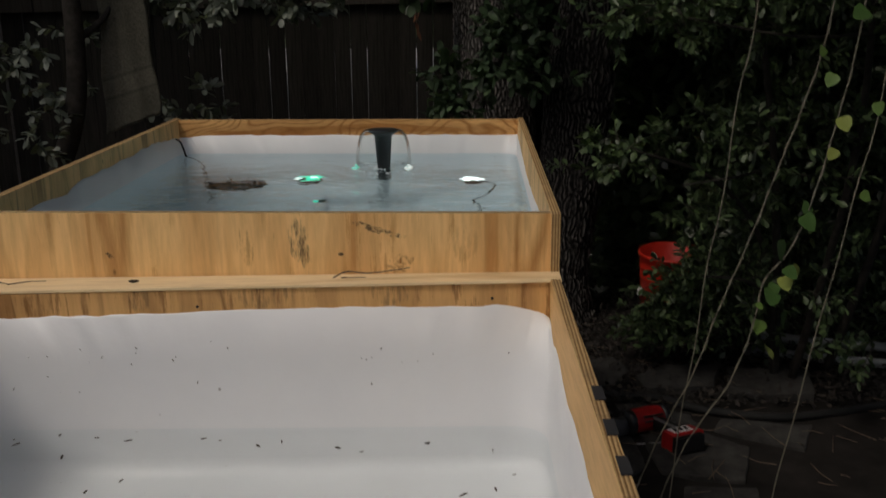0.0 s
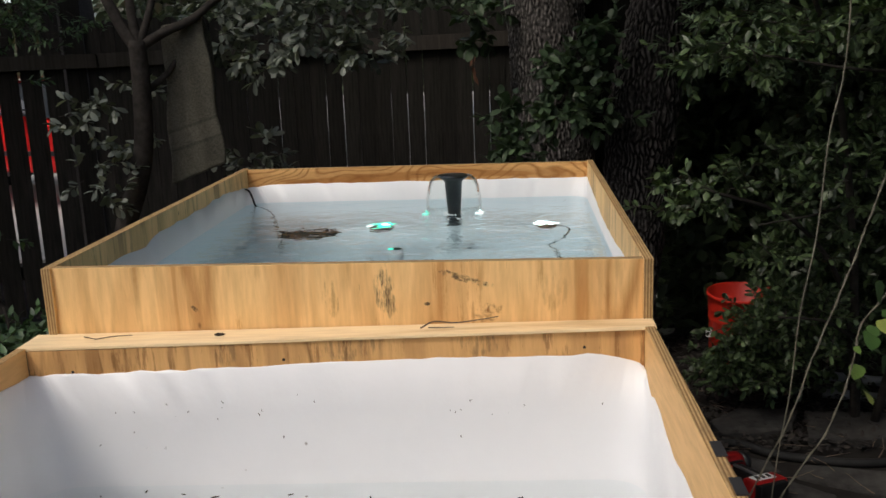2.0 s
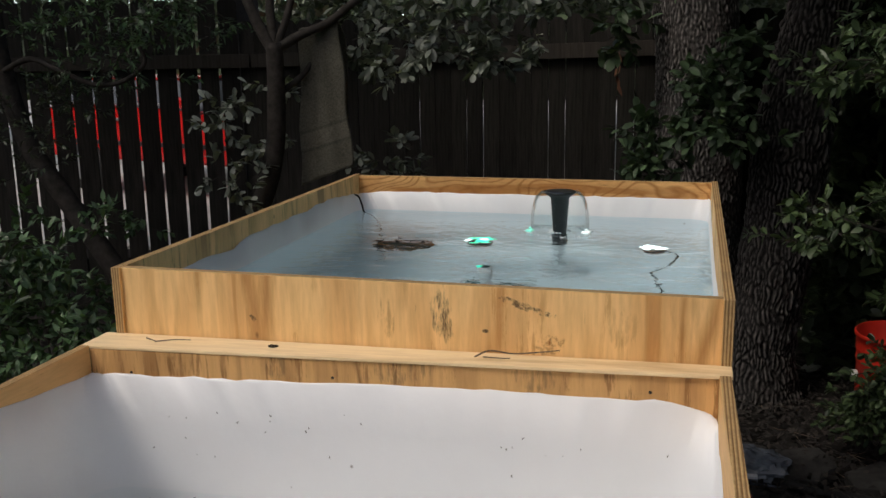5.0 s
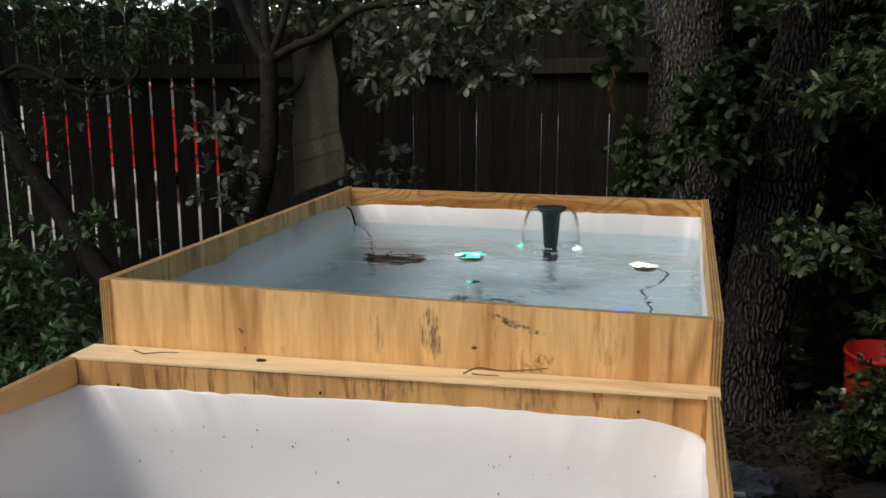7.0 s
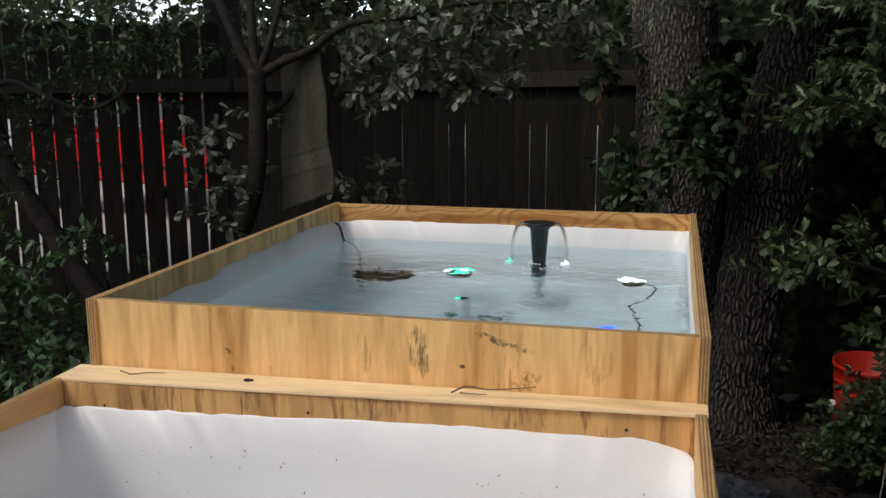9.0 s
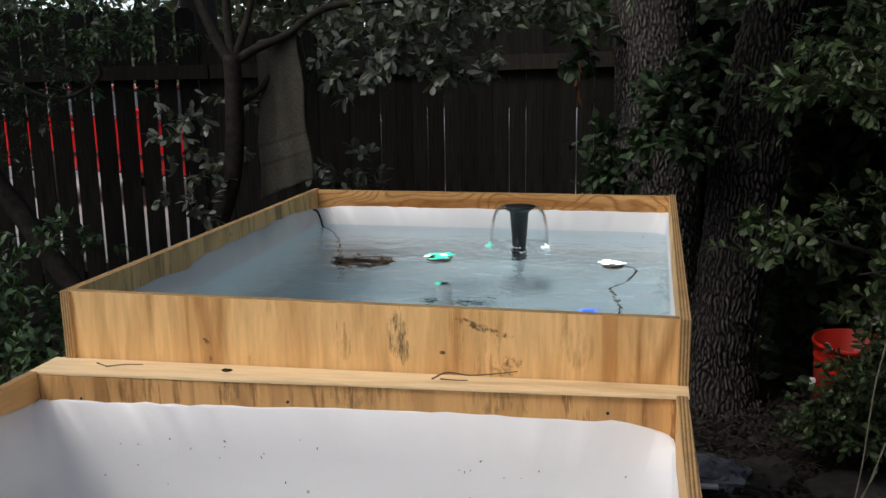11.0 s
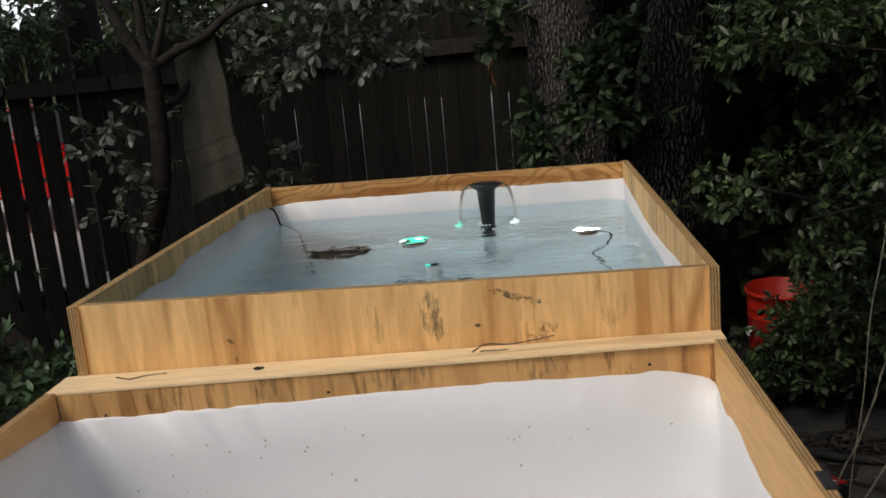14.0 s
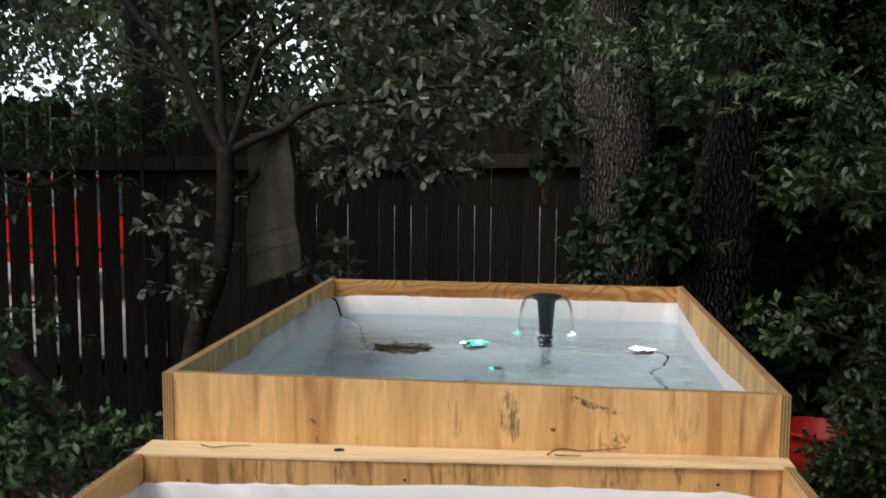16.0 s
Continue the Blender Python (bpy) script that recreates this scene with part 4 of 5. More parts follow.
# ---- towel over the branch ----
def towel():
    """Folded over the limb: a front flap and a shorter back flap in one cloth with soft folds."""
    nu, nv = 26, 60
    vs, fs = [], []
    for j in range(nv + 1):
        v = j / nv
        for i in range(nu + 1):
            u = i / nu
            if v < 0.72:                      # front flap, from its hem up to the fold
                k = v / 0.72
                z = 1.02 + 0.10 * u + (1.745 - 1.02 - 0.10 * u + 0.035 * u) * k
                x = -1.245 + 0.015 * k + (0.265 - 0.075 * k) * u
                y = 2.405 + 0.03 * k
            else:
                k = (v - 0.72) / 0.28
                z = 1.745 + 0.035 * u + 0.02 * math.sin(k * math.pi) - 0.45 * k
                x = -1.23 + 0.19 * u + 0.01 * k
                y = 2.435 + 0.075 * min(1, k * 5)
            fold = 0.006 * math.sin(u * 7.0 + 0.6) * (1 - 0.5 * min(1, v / 0.72)) + 0.0025 * math.sin(u * 17 + v * 4)
            vs.append((x + 0.006 * math.sin(v * 17), y + fold + 0.004 * noise.noise(Vector((x * 30, z * 30, 1))), z + 0.0015 * math.sin(u * 19)))
    for j in range(nv):
        for i in range(nu):
            a = j * (nu + 1) + i
            fs.append((a, a + 1, a + nu + 2, a + nu + 1))
    ob = link_mesh("towel", vs, fs, towel_mat, None, "", True)
    sol = ob.modifiers.new("thickness", "SOLIDIFY")
    sol.thickness = 0.007
    tagged(ob, "olive brown terry towel folded over a branch", "towel")


towel()

# ---- low bush by the ponds ----
bush = thing("low_bush", "leafy green bush with soft pointed leaves", "bush")
for q in ((-2.0, 1.5), (-1.85, 1.4), (-2.2, 1.6), (-1.7, 1.7)):
    tube("stem", [(q[0], q[1], -0.03), (q[0] + 0.03, q[1] - 0.02, 0.3), (q[0] - 0.02, q[1], 0.65)], 0.012, 0.006, thin_bark, bush)
BUSH = [(-2.04, 1.3, 0.90), (-2.29, 1.7, 0.71), (-2.0, 1.5, 0.84), (-2.04, 1.3, 0.73), (-2.12, 1.7, 0.62), (-2.15, 1.5, 0.52), (-1.77, 1.3, 0.61), (-1.96, 1.7, 0.55), (-2.25, 1.5, 0.36), (-1.63, 1.3, 0.53),
        (-1.5, 1.2, 0.38), (-1.9, 1.2, 0.4), (-1.55, 1.6, 0.5), (-1.7, 1.9, 0.45), (-1.5, 1.0, 0.2), (-2.4, 1.4, 0.85), (-1.3, 1.4, 0.3)]
add_sprays(bush, BUSH, 0.2, 20, 12, 0.056, 0.023, leaf_bush, False, (1, 1, 0.6), (0, 0, 0.1))

# ---- broad leaves at the foot of the oaks ----
sapling = thing("oak_sapling", "sapling with dark broad oval leaves before the trunks", "shrub")
tube("stem", [(0.52, 2.62, -0.03), (0.50, 2.6, 0.6), (0.46, 2.58, 1.0), (0.55, 2.58, 1.3), (0.68, 2.58, 1.55)], 0.014, 0.006, thin_bark, sapling)
tube("stem", [(0.48, 2.59, 0.95), (0.38, 2.55, 1.08), (0.30, 2.55, 1.25)], 0.006, 0.004, thin_bark, sapling)
tube("stem", [(0.50, 2.59, 1.0), (0.56, 2.5, 1.08), (0.64, 2.48, 1.12)], 0.004, 0.003, thin_bark, sapling)
OAKL = [(0.3, 2.55, 1.29), (0.4, 2.62, 1.23), (0.36, 2.5, 1.17), (0.47, 2.55, 1.31), (0.52, 2.6, 1.4), (0.59, 2.5, 1.48), (0.63, 2.5, 1.53), (0.66, 2.55, 1.45), (0.61, 2.5, 1.36), (0.69, 2.5, 1.39), (0.70, 2.52, 1.28), (0.57, 2.5, 1.27), (0.72, 2.5, 1.62), (0.51, 2.6, 1.5), (0.41, 2.5, 1.12), (0.31, 2.55, 1.06)]
add_sprays(sapling, OAKL, 0.11, 11, 8, 0.060, 0.031, leaf_oak, True, (1, 0.8, 0.6), (0, -0.3, 0))
add_sprays(sapling, [(0.14, 3.3, 1.73), (0.22, 3.3, 1.76), (0.16, 3.3, 1.87), (0.11, 3.3, 1.65)], 0.13, 5, 7, 0.08, 0.04, leaf_oak, True)

# ---- evergreen shrub along the path ----
shrub = thing("evergreen_shrub", "tangled evergreen shrub with small glossy leaves", "shrub")
for pts, r in (([(1.75, 2.0, -0.03), (1.7, 1.95, 0.5), (1.6, 1.8, 1.0), (1.45, 1.6, 1.5), (1.3, 1.4, 1.75)], 0.02), ([(1.75, 2.0, -0.03), (1.62, 1.85, 0.6), (1.35, 1.65, 0.95), (1.0, 1.5, 1.1)], 0.014),
               ([(1.8, 1.95, 0.0), (1.85, 1.7, 0.9), (1.75, 1.4, 1.5), (1.6, 1.2, 1.9)], 0.018), ([(1.7, 1.9, 0.4), (1.5, 1.7, 0.55), (1.3, 1.6, 0.6)], 0.009), ([(2.0, 2.1, -0.03), (2.1, 1.9, 0.9), (1.9, 1.8, 1.7), (1.5, 2.0, 2.2)], 0.02),
               ([(1.6, 1.8, 1.0), (1.4, 1.45, 1.02), (1.15, 1.35, 1.0)], 0.006), ([(1.75, 1.4, 1.5), (1.45, 1.25, 1.5), (1.1, 1.2, 1.56)], 0.007)):
    tube("stem", pts, r, r * 0.4, thin_bark, shrub)
R_MID = [(0.95, 1.5, 1.12), (1.1, 1.75, 1.07), (0.90, 1.40, 1.06), (1.24, 1.9, 1.09), (1.25, 1.5, 1.05), (1.37, 1.75, 1.17), (1.39, 1.35, 1.17), (1.47, 1.9, 0.86), (1.26, 1.5, 0.86), (1.57, 1.75, 0.89), (1.58, 1.35, 1.03), (1.74, 1.9, 1.1), (1.71, 1.5, 1.2), (1.61, 1.75, 1.28), (1.9, 1.6, 1.1), (1.95, 1.4, 0.8), (2.1, 1.8, 1.3)]
add_sprays(shrub, R_MID, 0.13, 11, 12, 0.042, 0.018, leaf_shrub, True, (1, 1, 0.55), (-0.3, -0.3, 0.25))
R_LOW = [(1.33, 1.96, 0.41), (1.39, 1.87, 0.30), (1.46, 1.85, 0.52), (1.48, 1.87, 0.56), (1.53, 1.7, 0.63), (1.85, 2.0, 0.67), (1.73, 1.5, 0.58), (1.65, 1.87, 0.41), (1.48, 1.8, 0.72), (1.84, 2.0, 0.27), (1.79, 1.5, 0.32), (1.50, 1.96, 0.37), (1.23, 2.14, 0.21), (1.55, 2.0, 0.2), (1.46, 2.23, 0.43), (1.41, 2.19, 0.25), (1.52, 2.28, 0.32), (1.48, 2.14, 0.52), (1.33, 2.14, 0.32), (1.39, 2.10, 0.37), (1.30, 2.14, 0.23), (1.41, 2.14, 0.25), (1.21, 2.10, 0.20), (1.43, 2.14, 0.47)]
add_sprays(shrub, [(1.43, 2.12, 0.44), (1.50, 2.10, 0.52), (1.38, 2.12, 0.28), (1.46, 2.12, 0.36), (1.44, 2.09, 0.47), (1.35, 2.12, 0.20), (1.52, 2.09, 0.43), (1.24, 2.14, 0.19), (1.30, 2.12, 0.23), (1.41, 2.11, 0.34), (1.27, 2.14, 0.26), (1.33, 2.14, 0.30), (1.38, 2.12, 0.36), (1.23, 2.16, 0.22), (1.44, 2.11, 0.40), (1.38, 1.96, 0.51), (1.41, 1.96, 0.44), (1.44, 1.98, 0.56), (1.35, 1.96, 0.39), (1.32, 1.96, 0.32), (1.27, 1.98, 0.29), (1.38, 1.94, 0.30), (1.23, 1.96, 0.36), (1.28, 1.96, 0.41), (1.33, 1.96, 0.45), (1.26, 1.96, 0.32), (1.40, 1.92, 0.40), (1.32, 1.94, 0.38)], 0.10, 12, 12, 0.036, 0.017, leaf_shrub, True, (1, 0.7, 0.8))
add_sprays(shrub, R_LOW, 0.14, 10, 12, 0.040, 0.018, leaf_shrub, True, (1, 1, 0.6))
R_TOP = [(0.95, 1.15, 1.59), (1.09, 1.5, 1.56), (0.92, 1.3, 1.58), (1.19, 1.8, 1.68), (1.13, 1.15, 1.62), (1.31, 1.5, 1.67), (1.35, 1.3, 1.62), (1.6, 1.8, 1.67), (1.47, 1.15, 1.63), (1.38, 1.5, 1.52), (1.15, 1.35, 1.52), (1.73, 1.8, 1.38), (1.53, 1.15, 1.68), (1.7, 1.3, 1.6), (1.9, 1.5, 1.7)]
add_sprays(shrub, R_TOP, 0.13, 11, 12, 0.042, 0.017, leaf_shrub, True, (1, 1, 0.5), (-0.3, -0.2, 0))
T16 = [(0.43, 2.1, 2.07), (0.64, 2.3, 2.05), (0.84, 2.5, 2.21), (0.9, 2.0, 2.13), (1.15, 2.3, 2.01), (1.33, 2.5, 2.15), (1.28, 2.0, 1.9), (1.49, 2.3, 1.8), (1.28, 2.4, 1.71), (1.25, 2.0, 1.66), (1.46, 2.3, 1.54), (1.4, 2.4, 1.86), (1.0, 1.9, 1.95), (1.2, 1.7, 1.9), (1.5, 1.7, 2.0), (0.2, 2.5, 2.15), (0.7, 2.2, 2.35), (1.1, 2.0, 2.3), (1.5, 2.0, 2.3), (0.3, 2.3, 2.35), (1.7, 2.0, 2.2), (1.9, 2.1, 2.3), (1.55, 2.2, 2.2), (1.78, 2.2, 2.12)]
add_sprays(shrub, T16, 0.20, 24, 14, 0.042, 0.015, leaf_lit_high, False, (1, 1, 0.5), (-0.15, -0.2, -0.1))
# Darker leaf copy paints the shade deep inside the shrub.
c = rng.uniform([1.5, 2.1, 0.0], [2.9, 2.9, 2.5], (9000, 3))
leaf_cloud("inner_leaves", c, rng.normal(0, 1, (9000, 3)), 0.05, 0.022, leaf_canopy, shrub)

# ---- hanging vines with heart-shaped leaves ----
vines = [
    [(1.06, 0.3, 2.3), (1.046, 0.3, 1.62), (1.024, 0.3, 1.418), (1.0, 0.3, 1.173), (0.983, 0.3, 1.028), (0.967, 0.3, 0.864), (0.945, 0.3, 0.663), (0.92, 0.3, 0.3), (0.90, 0.3, 0.0)],
    [(1.27, 0.3, 2.3), (1.212, 0.3, 1.64), (1.166, 0.3, 1.392), (1.106, 0.3, 1.207), (1.047, 0.3, 1.006), (1.011, 0.3, 0.902), (0.962, 0.3, 0.757), (0.897, 0.3, 0.592), (0.80, 0.3, 0.3), (0.74, 0.3, 0.0)],
    [(1.33, 0.32, 2.3), (1.286, 0.32, 1.62), (1.245, 0.31, 1.35), (1.211, 0.3, 1.206), (1.17, 0.3, 1.075), (1.115, 0.3, 0.985), (1.10, 0.3, 0.879), (1.049, 0.3, 0.734), (0.967, 0.3, 0.58), (0.87, 0.3, 0.3), (0.82, 0.3, 0.0)],
    [(1.36, 0.3, 2.2), (1.338, 0.3, 1.465), (1.30, 0.3, 1.2), (1.274, 0.3, 1.02), (1.246, 0.3, 0.849), (1.221, 0.3, 0.703), (1.205, 0.3, 0.581), (1.17, 0.3, 0.3), (1.15, 0.3, 0.0)],
]


def heart_leaf(material):
    bm = bmesh.new()
    prof = [(0.0, 0.0), (0.22, 0.12), (0.42, 0.05), (0.52, -0.18), (0.44, -0.5), (0.22, -0.8), (0.0, -1.0)]
    mid = [bm.verts.new((0, y, 0.0)) for _, y in prof]
    for s in (1, -1):
        edge = [mid[0]] + [bm.verts.new((s * x, y, 0.16 * x - 0.1 * y * y)) for x, y in prof[1:-1]] + [mid[-1]]
        for i in range(len(prof) - 1):
            uniq = list(dict.fromkeys((mid[i], mid[i + 1], edge[i + 1], edge[i])))
            if len(uniq) >= 3:
                bm.faces.new(uniq if s > 0 else uniq[::-1])
    me = bpy.data.meshes.new("leaf")
    bm.to_mesh(me)
    bm.free()
    me.shade_smooth()
    me.materials.append(material)
    return me


# per vine: x, z, size, and how far it has yellowed
LEAVES = {1: ((1.21, 1.465, 0.04, 0.5), (1.19, 1.52, 0.03, 0.6)),
          2: ((1.18, 1.15, 0.055, 0.1), (1.137, 1.085, 0.062, 0.15), (1.15, 1.03, 0.045, 0.3), (1.178, 1.03, 0.05, 1.0), (1.154, 1.0, 0.046, 0.9), (1.121, 0.975, 0.058, 0.2), (1.102, 0.935, 0.026, 0.4),
              (1.155, 0.915, 0.052, 0.1), (1.117, 0.885, 0.046, 0.55), (1.138, 0.82, 0.052, 0.85), (1.245, 1.37, 0.045, 0.9), (1.235, 1.30, 0.035, 0.7), (1.27, 1.6, 0.05, 0.3), (1.20, 1.17, 0.04, 0.05), (1.13, 0.99, 0.04, 0.1)),
          3: ((1.33, 1.40, 0.04, 0.6), (1.31, 1.2, 0.035, 0.4)), 0: ((1.04, 1.6, 0.02, 0.2),)}
HEARTS = [heart_leaf(plain("vine_leaf", c, 0.45, 0.4, vary=0.3, scale=45.0)) for c in ((0.05, 0.105, 0.026), (0.10, 0.17, 0.04), (0.22, 0.265, 0.06))]
for i, pts in enumerate(vines):
    vine = thing("vine", "thin hanging twining vine stem" + (" with yellow-green heart-shaped leaves" if i == 2 else " with few leaves"), "vine", "hanging vines")
    wig = [(x + 0.002 * math.sin(z * 17 + i), y + 0.004 * math.cos(z * 13), z) for x, y, z in [tuple(p) for p in smooth_path(pts, 4)]]
    tube("stem", wig, 0.0018, 0.0015, string_mat, vine, "", 6, 2)
    if i in (1, 2):
        tw = [(x + 0.003 * math.cos(z * 60), y + 0.003 * math.sin(z * 60), z) for x, y, z in [tuple(p) for p in smooth_path(wig, 3)]]
        tube("tendril", tw, 0.0009, 0.0008, string_mat, vine, "", 5, 1)
    for (x, z, s, old) in LEAVES[i]:
        lf = new("leaf", HEARTS[min(2, int(old * 3))])
        lf.parent = vine
        lf.location, lf.scale = (x, 0.29 + random.uniform(-0.03, 0.03), z), (s * 0.78, s * 0.74, s * 0.8)
        lf.rotation_euler = (radians(62 + random.uniform(-30, 25)), radians(random.uniform(-50, 50)), radians(random.uniform(-60, 60)))

# ---- bucket ----
bucket = thing("bucket", "bright red plastic bucket standing open on the soil", "bucket", at=(1.418, 2.66, 0.004))
bucket.rotation_euler, bucket.scale = (radians(2), 0, 0), (1.06, 1.06, 1.1)
prof = [(0.0, 0.012), (0.120, 0.012), (0.128, 0.0), (0.131, 0.006), (0.140, 0.24), (0.1425, 0.243), (0.143, 0.252), (0.142, 0.256), (0.143, 0.285), (0.1455, 0.288), (0.146, 0.298), (0.145, 0.302), (0.147, 0.345), (0.154, 0.348), (0.154, 0.362), (0.150, 0.365), (0.146, 0.362), (0.128, 0.018), (0.0, 0.018)]
lathe("shell", prof, red_plastic, bucket, "", 48)
part("ear", box(-0.158, -0.136, -0.05, -0.02, 0.17, 0.205, 0.004), white_plastic, bucket, "pale handle ear")

# ---- cordless drill on the soil ----
tool_red = plain("dull_red_plastic", (0.30, 0.010, 0.010), 0.5, 0.4, vary=0.25, scale=18.0)
chuck_grey = plain("dark_chuck_metal", (0.09, 0.09, 0.095), 0.45, 0.5, 0.3, vary=0.2)
drill = thing("cordless_drill", "red and black cordless drill lying on its side", "drill", at=(1.095, 1.49, 0.060))
drill.rotation_euler = (0, 0, radians(24))
o = lathe("motor_body", [(0.0, -0.085), (0.030, -0.085), (0.042, -0.070), (0.047, -0.045), (0.047, 0.05), (0.042, 0.072), (0.0, 0.076)], tool_red, drill, "", 22)
o.rotation_euler = (0, radians(90), 0)
o = lathe("front_collar", [(0.0, -0.012), (0.043, -0.012), (0.049, 0.0), (0.049, 0.016), (0.0, 0.016)], black_plastic, drill, "black gear collar", 22)
o.location, o.rotation_euler = (-0.075, 0, 0), (0, radians(90), 0)
o = lathe("rear_cap", [(0.0, 0.0), (0.046, 0.0), (0.044, 0.02), (0.032, 0.034), (0.0, 0.036)], black_plastic, drill, "black rear cap", 22)
o.location, o.rotation_euler = (0.068, 0, 0), (0, radians(90), 0)
for z in (-0.018, 0.0, 0.018):
    o = part("vent_rib", box(-0.03, 0.055, -0.006, 0.006, -0.0025, 0.0025, 0.002), black_plastic, drill, "black vent rib")
    o.location, o.rotation_euler = (0.0, -0.044 + abs(z) * 0.2, z + 0.012), (0, 0, 0)
o = lathe("chuck", [(0.0, -0.085), (0.022, -0.085), (0.030, -0.075), (0.033, -0.03), (0.036, 0.0), (0.036, 0.03), (0.0, 0.03)], chuck_grey, drill, "dark grey keyless chuck", 20)
o.location, o.rotation_euler = (-0.12, 0, -0.012), (0, radians(90), 0)
o = lathe("chuck_ring", [(0.026, -0.012), (0.034, -0.012), (0.034, 0.012), (0.026, 0.012)], black_plastic, drill, "black chuck ring", 20)
o.location, o.rotation_euler = (-0.185, 0, -0.012), (0, radians(90), 0)
o = lathe("bit", [(0.0, -0.06), (0.004, -0.055), (0.004, 0.06), (0.0, 0.06)], grey_metal, drill, "steel drill bit", 8)
o.location, o.rotation_euler = (-0.045, -0.095, -0.050), (0, radians(90), radians(-18))
grip = prism([(0.005, -0.03), (0.05, -0.03), (0.075, -0.15), (0.03, -0.15)], -0.022, 0.020, 0.008)
part("grip", grip, black_plastic, drill, "black rubber grip")
part("grip_stripe", prism([(0.008, -0.035), (0.02, -0.035), (0.045, -0.145), (0.033, -0.145)], 0.016, 0.026, 0.003), grey_metal, drill, "bright metal grip stripe")
foot = part("battery", prism([(-0.03, -0.15), (0.10, -0.15), (0.115, -0.215), (-0.015, -0.215)], -0.042, 0.030, 0.010), tool_red, drill, "red battery foot")
part("battery_base", prism([(-0.02, -0.205), (0.10, -0.205), (0.105, -0.232), (-0.012, -0.232)], -0.040, 0.026, 0.006), black_plastic, foot, "black battery base")
part("label_plate", prism([(-0.012, -0.158), (0.07, -0.158), (0.08, -0.195), (0.0, -0.195)], 0.0285, 0.0325, 0.001), white_plastic, foot, "pale label plate")
for x in (0.005, 0.028, 0.051):
    part("label_bar", box(x, x + 0.013, -0.188, -0.166, 0.032, 0.0345, 0.001), black_plastic, foot, "dark bar of the label")

# ---- hose, pipes, stones, plastic bag, litter ----
tagged(tube("garden_hose", [(0.62, 1.86, 0.02), (0.756, 1.85, 0.02), (0.852, 1.862, 0.02), (0.934, 1.843, 0.021), (1.03, 1.79, 0.021), (1.132, 1.785, 0.021), (1.227, 1.76, 0.021), (1.31, 1.69, 0.021), (1.413, 1.64, 0.021), (1.7, 1.6, 0.021), (2.2, 1.75, 0.021)], 0.017, 0.017, rubber, segs=12), "black garden hose lying across the soil", "hose")
pipe_mat = plain("grey_pipe", (0.22, 0.23, 0.24), 0.5, 0.4, vary=0.15)
for q in (((1.75, 2.42, 0.06), (2.1, 2.33, 0.05), (2.7, 2.2, 0.05)), ((1.7, 2.28, 0.03), (2.1, 2.17, 0.03), (2.7, 2.02, 0.03))):
    tagged(tube("pipe", q, 0.022, 0.022, pipe_mat, segs=14), "grey plastic pipe lying under the shrub", "pipe", "grey pipes")


def slab(corners, h, label, tilt=0.0):
    """A broken flagstone: uneven outline between its corners, slightly rough top."""
    cx, cy = sum(p[0] for p in corners) / len(corners), sum(p[1] for p in corners) / len(corners)
    pts = []
    for i, p in enumerate(corners):
        q = corners[(i + 1) % len(corners)]
        for k in range(5):
            t = k / 5
            x, y = p[0] + (q[0] - p[0]) * t - cx, p[1] + (q[1] - p[1]) * t - cy
            r = 1 + 0.07 * noise.noise(Vector((x * 14 + cx * 9, y * 14 + cy * 9, 0)))
            pts.append((x * r, y * r))
    bm = prism(pts, -0.03, h, 0.006)
    for v in bm.verts:
        v.co.z += 0.010 * noise.noise(v.co * 14 + Vector((cx, cy, 0)))
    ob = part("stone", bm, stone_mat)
    ob.location, ob.rotation_euler = (cx, cy, 0), (radians(tilt), radians(-tilt * 0.6), 0)
    tagged(ob, label, "stone", "flat stones")


for q in (((0.90, 1.87), (1.04, 1.87), (1.125, 2.01), (1.075, 2.16), (0.90, 2.12)), ((1.16, 1.83), (1.45, 1.86), (1.52, 2.06), (1.29, 2.08), (1.15, 1.97)), ((1.50, 1.80), (1.85, 1.78), (1.9, 2.02), (1.56, 2.06)), ((0.68, 1.98), (0.86, 1.93), (0.87, 2.12), (0.70, 2.18))):
    slab(q, 0.040, "pale grey broken flagstone half sunk in soil", 1.5)
for q in (((0.66, 1.43), (0.84, 1.53), (1.0, 1.64), (0.97, 1.75), (0.82, 1.79), (0.66, 1.74)), ((0.66, 1.08), (0.90, 1.06), (1.06, 1.20), (1.03, 1.60), (0.86, 1.50), (0.68, 1.37)), ((1.10, 1.16), (1.38, 1.12), (1.46, 1.36), (1.30, 1.50), (1.06, 1.52)),
          ((1.04, 1.60), (1.32, 1.54), (1.30, 1.64), (1.14, 1.73), (1.02, 1.74)), ((1.36, 1.50), (1.66, 1.34), (1.75, 1.54), (1.42, 1.60)), ((0.68, 0.70), (1.0, 0.66), (1.12, 0.92), (0.9, 1.02), (0.68, 1.03)), ((1.06, 0.68), (1.36, 0.72), (1.4, 1.06), (1.16, 1.08))):
    slab(q, 0.013, "flat dark grey flagstone set in soil")
bag_mat = plain("crumpled_plastic", (0.15, 0.17, 0.20), 0.25, 0.5, vary=0.35, scale=14.0)
bm = bmesh.new()
bmesh.ops.create_icosphere(bm, subdivisions=4, radius=1)
for v in bm.verts:
    p = v.co.copy()
    d = 1 + 0.45 * (abs(noise.noise(p * 2.4)) - 0.2) + 0.2 * abs(noise.noise(p * 6))
    v.co = Vector((p.x * 0.13 * d, p.y * 0.10 * d, max(-0.02, p.z * 0.065 * d + 0.04)))
o = part("plastic_bag", bm, bag_mat, smooth=False)
o.location = (0.80, 1.93, 0.0)
tagged(o, "crumpled grey plastic sheeting on the soil", "plastic bag")
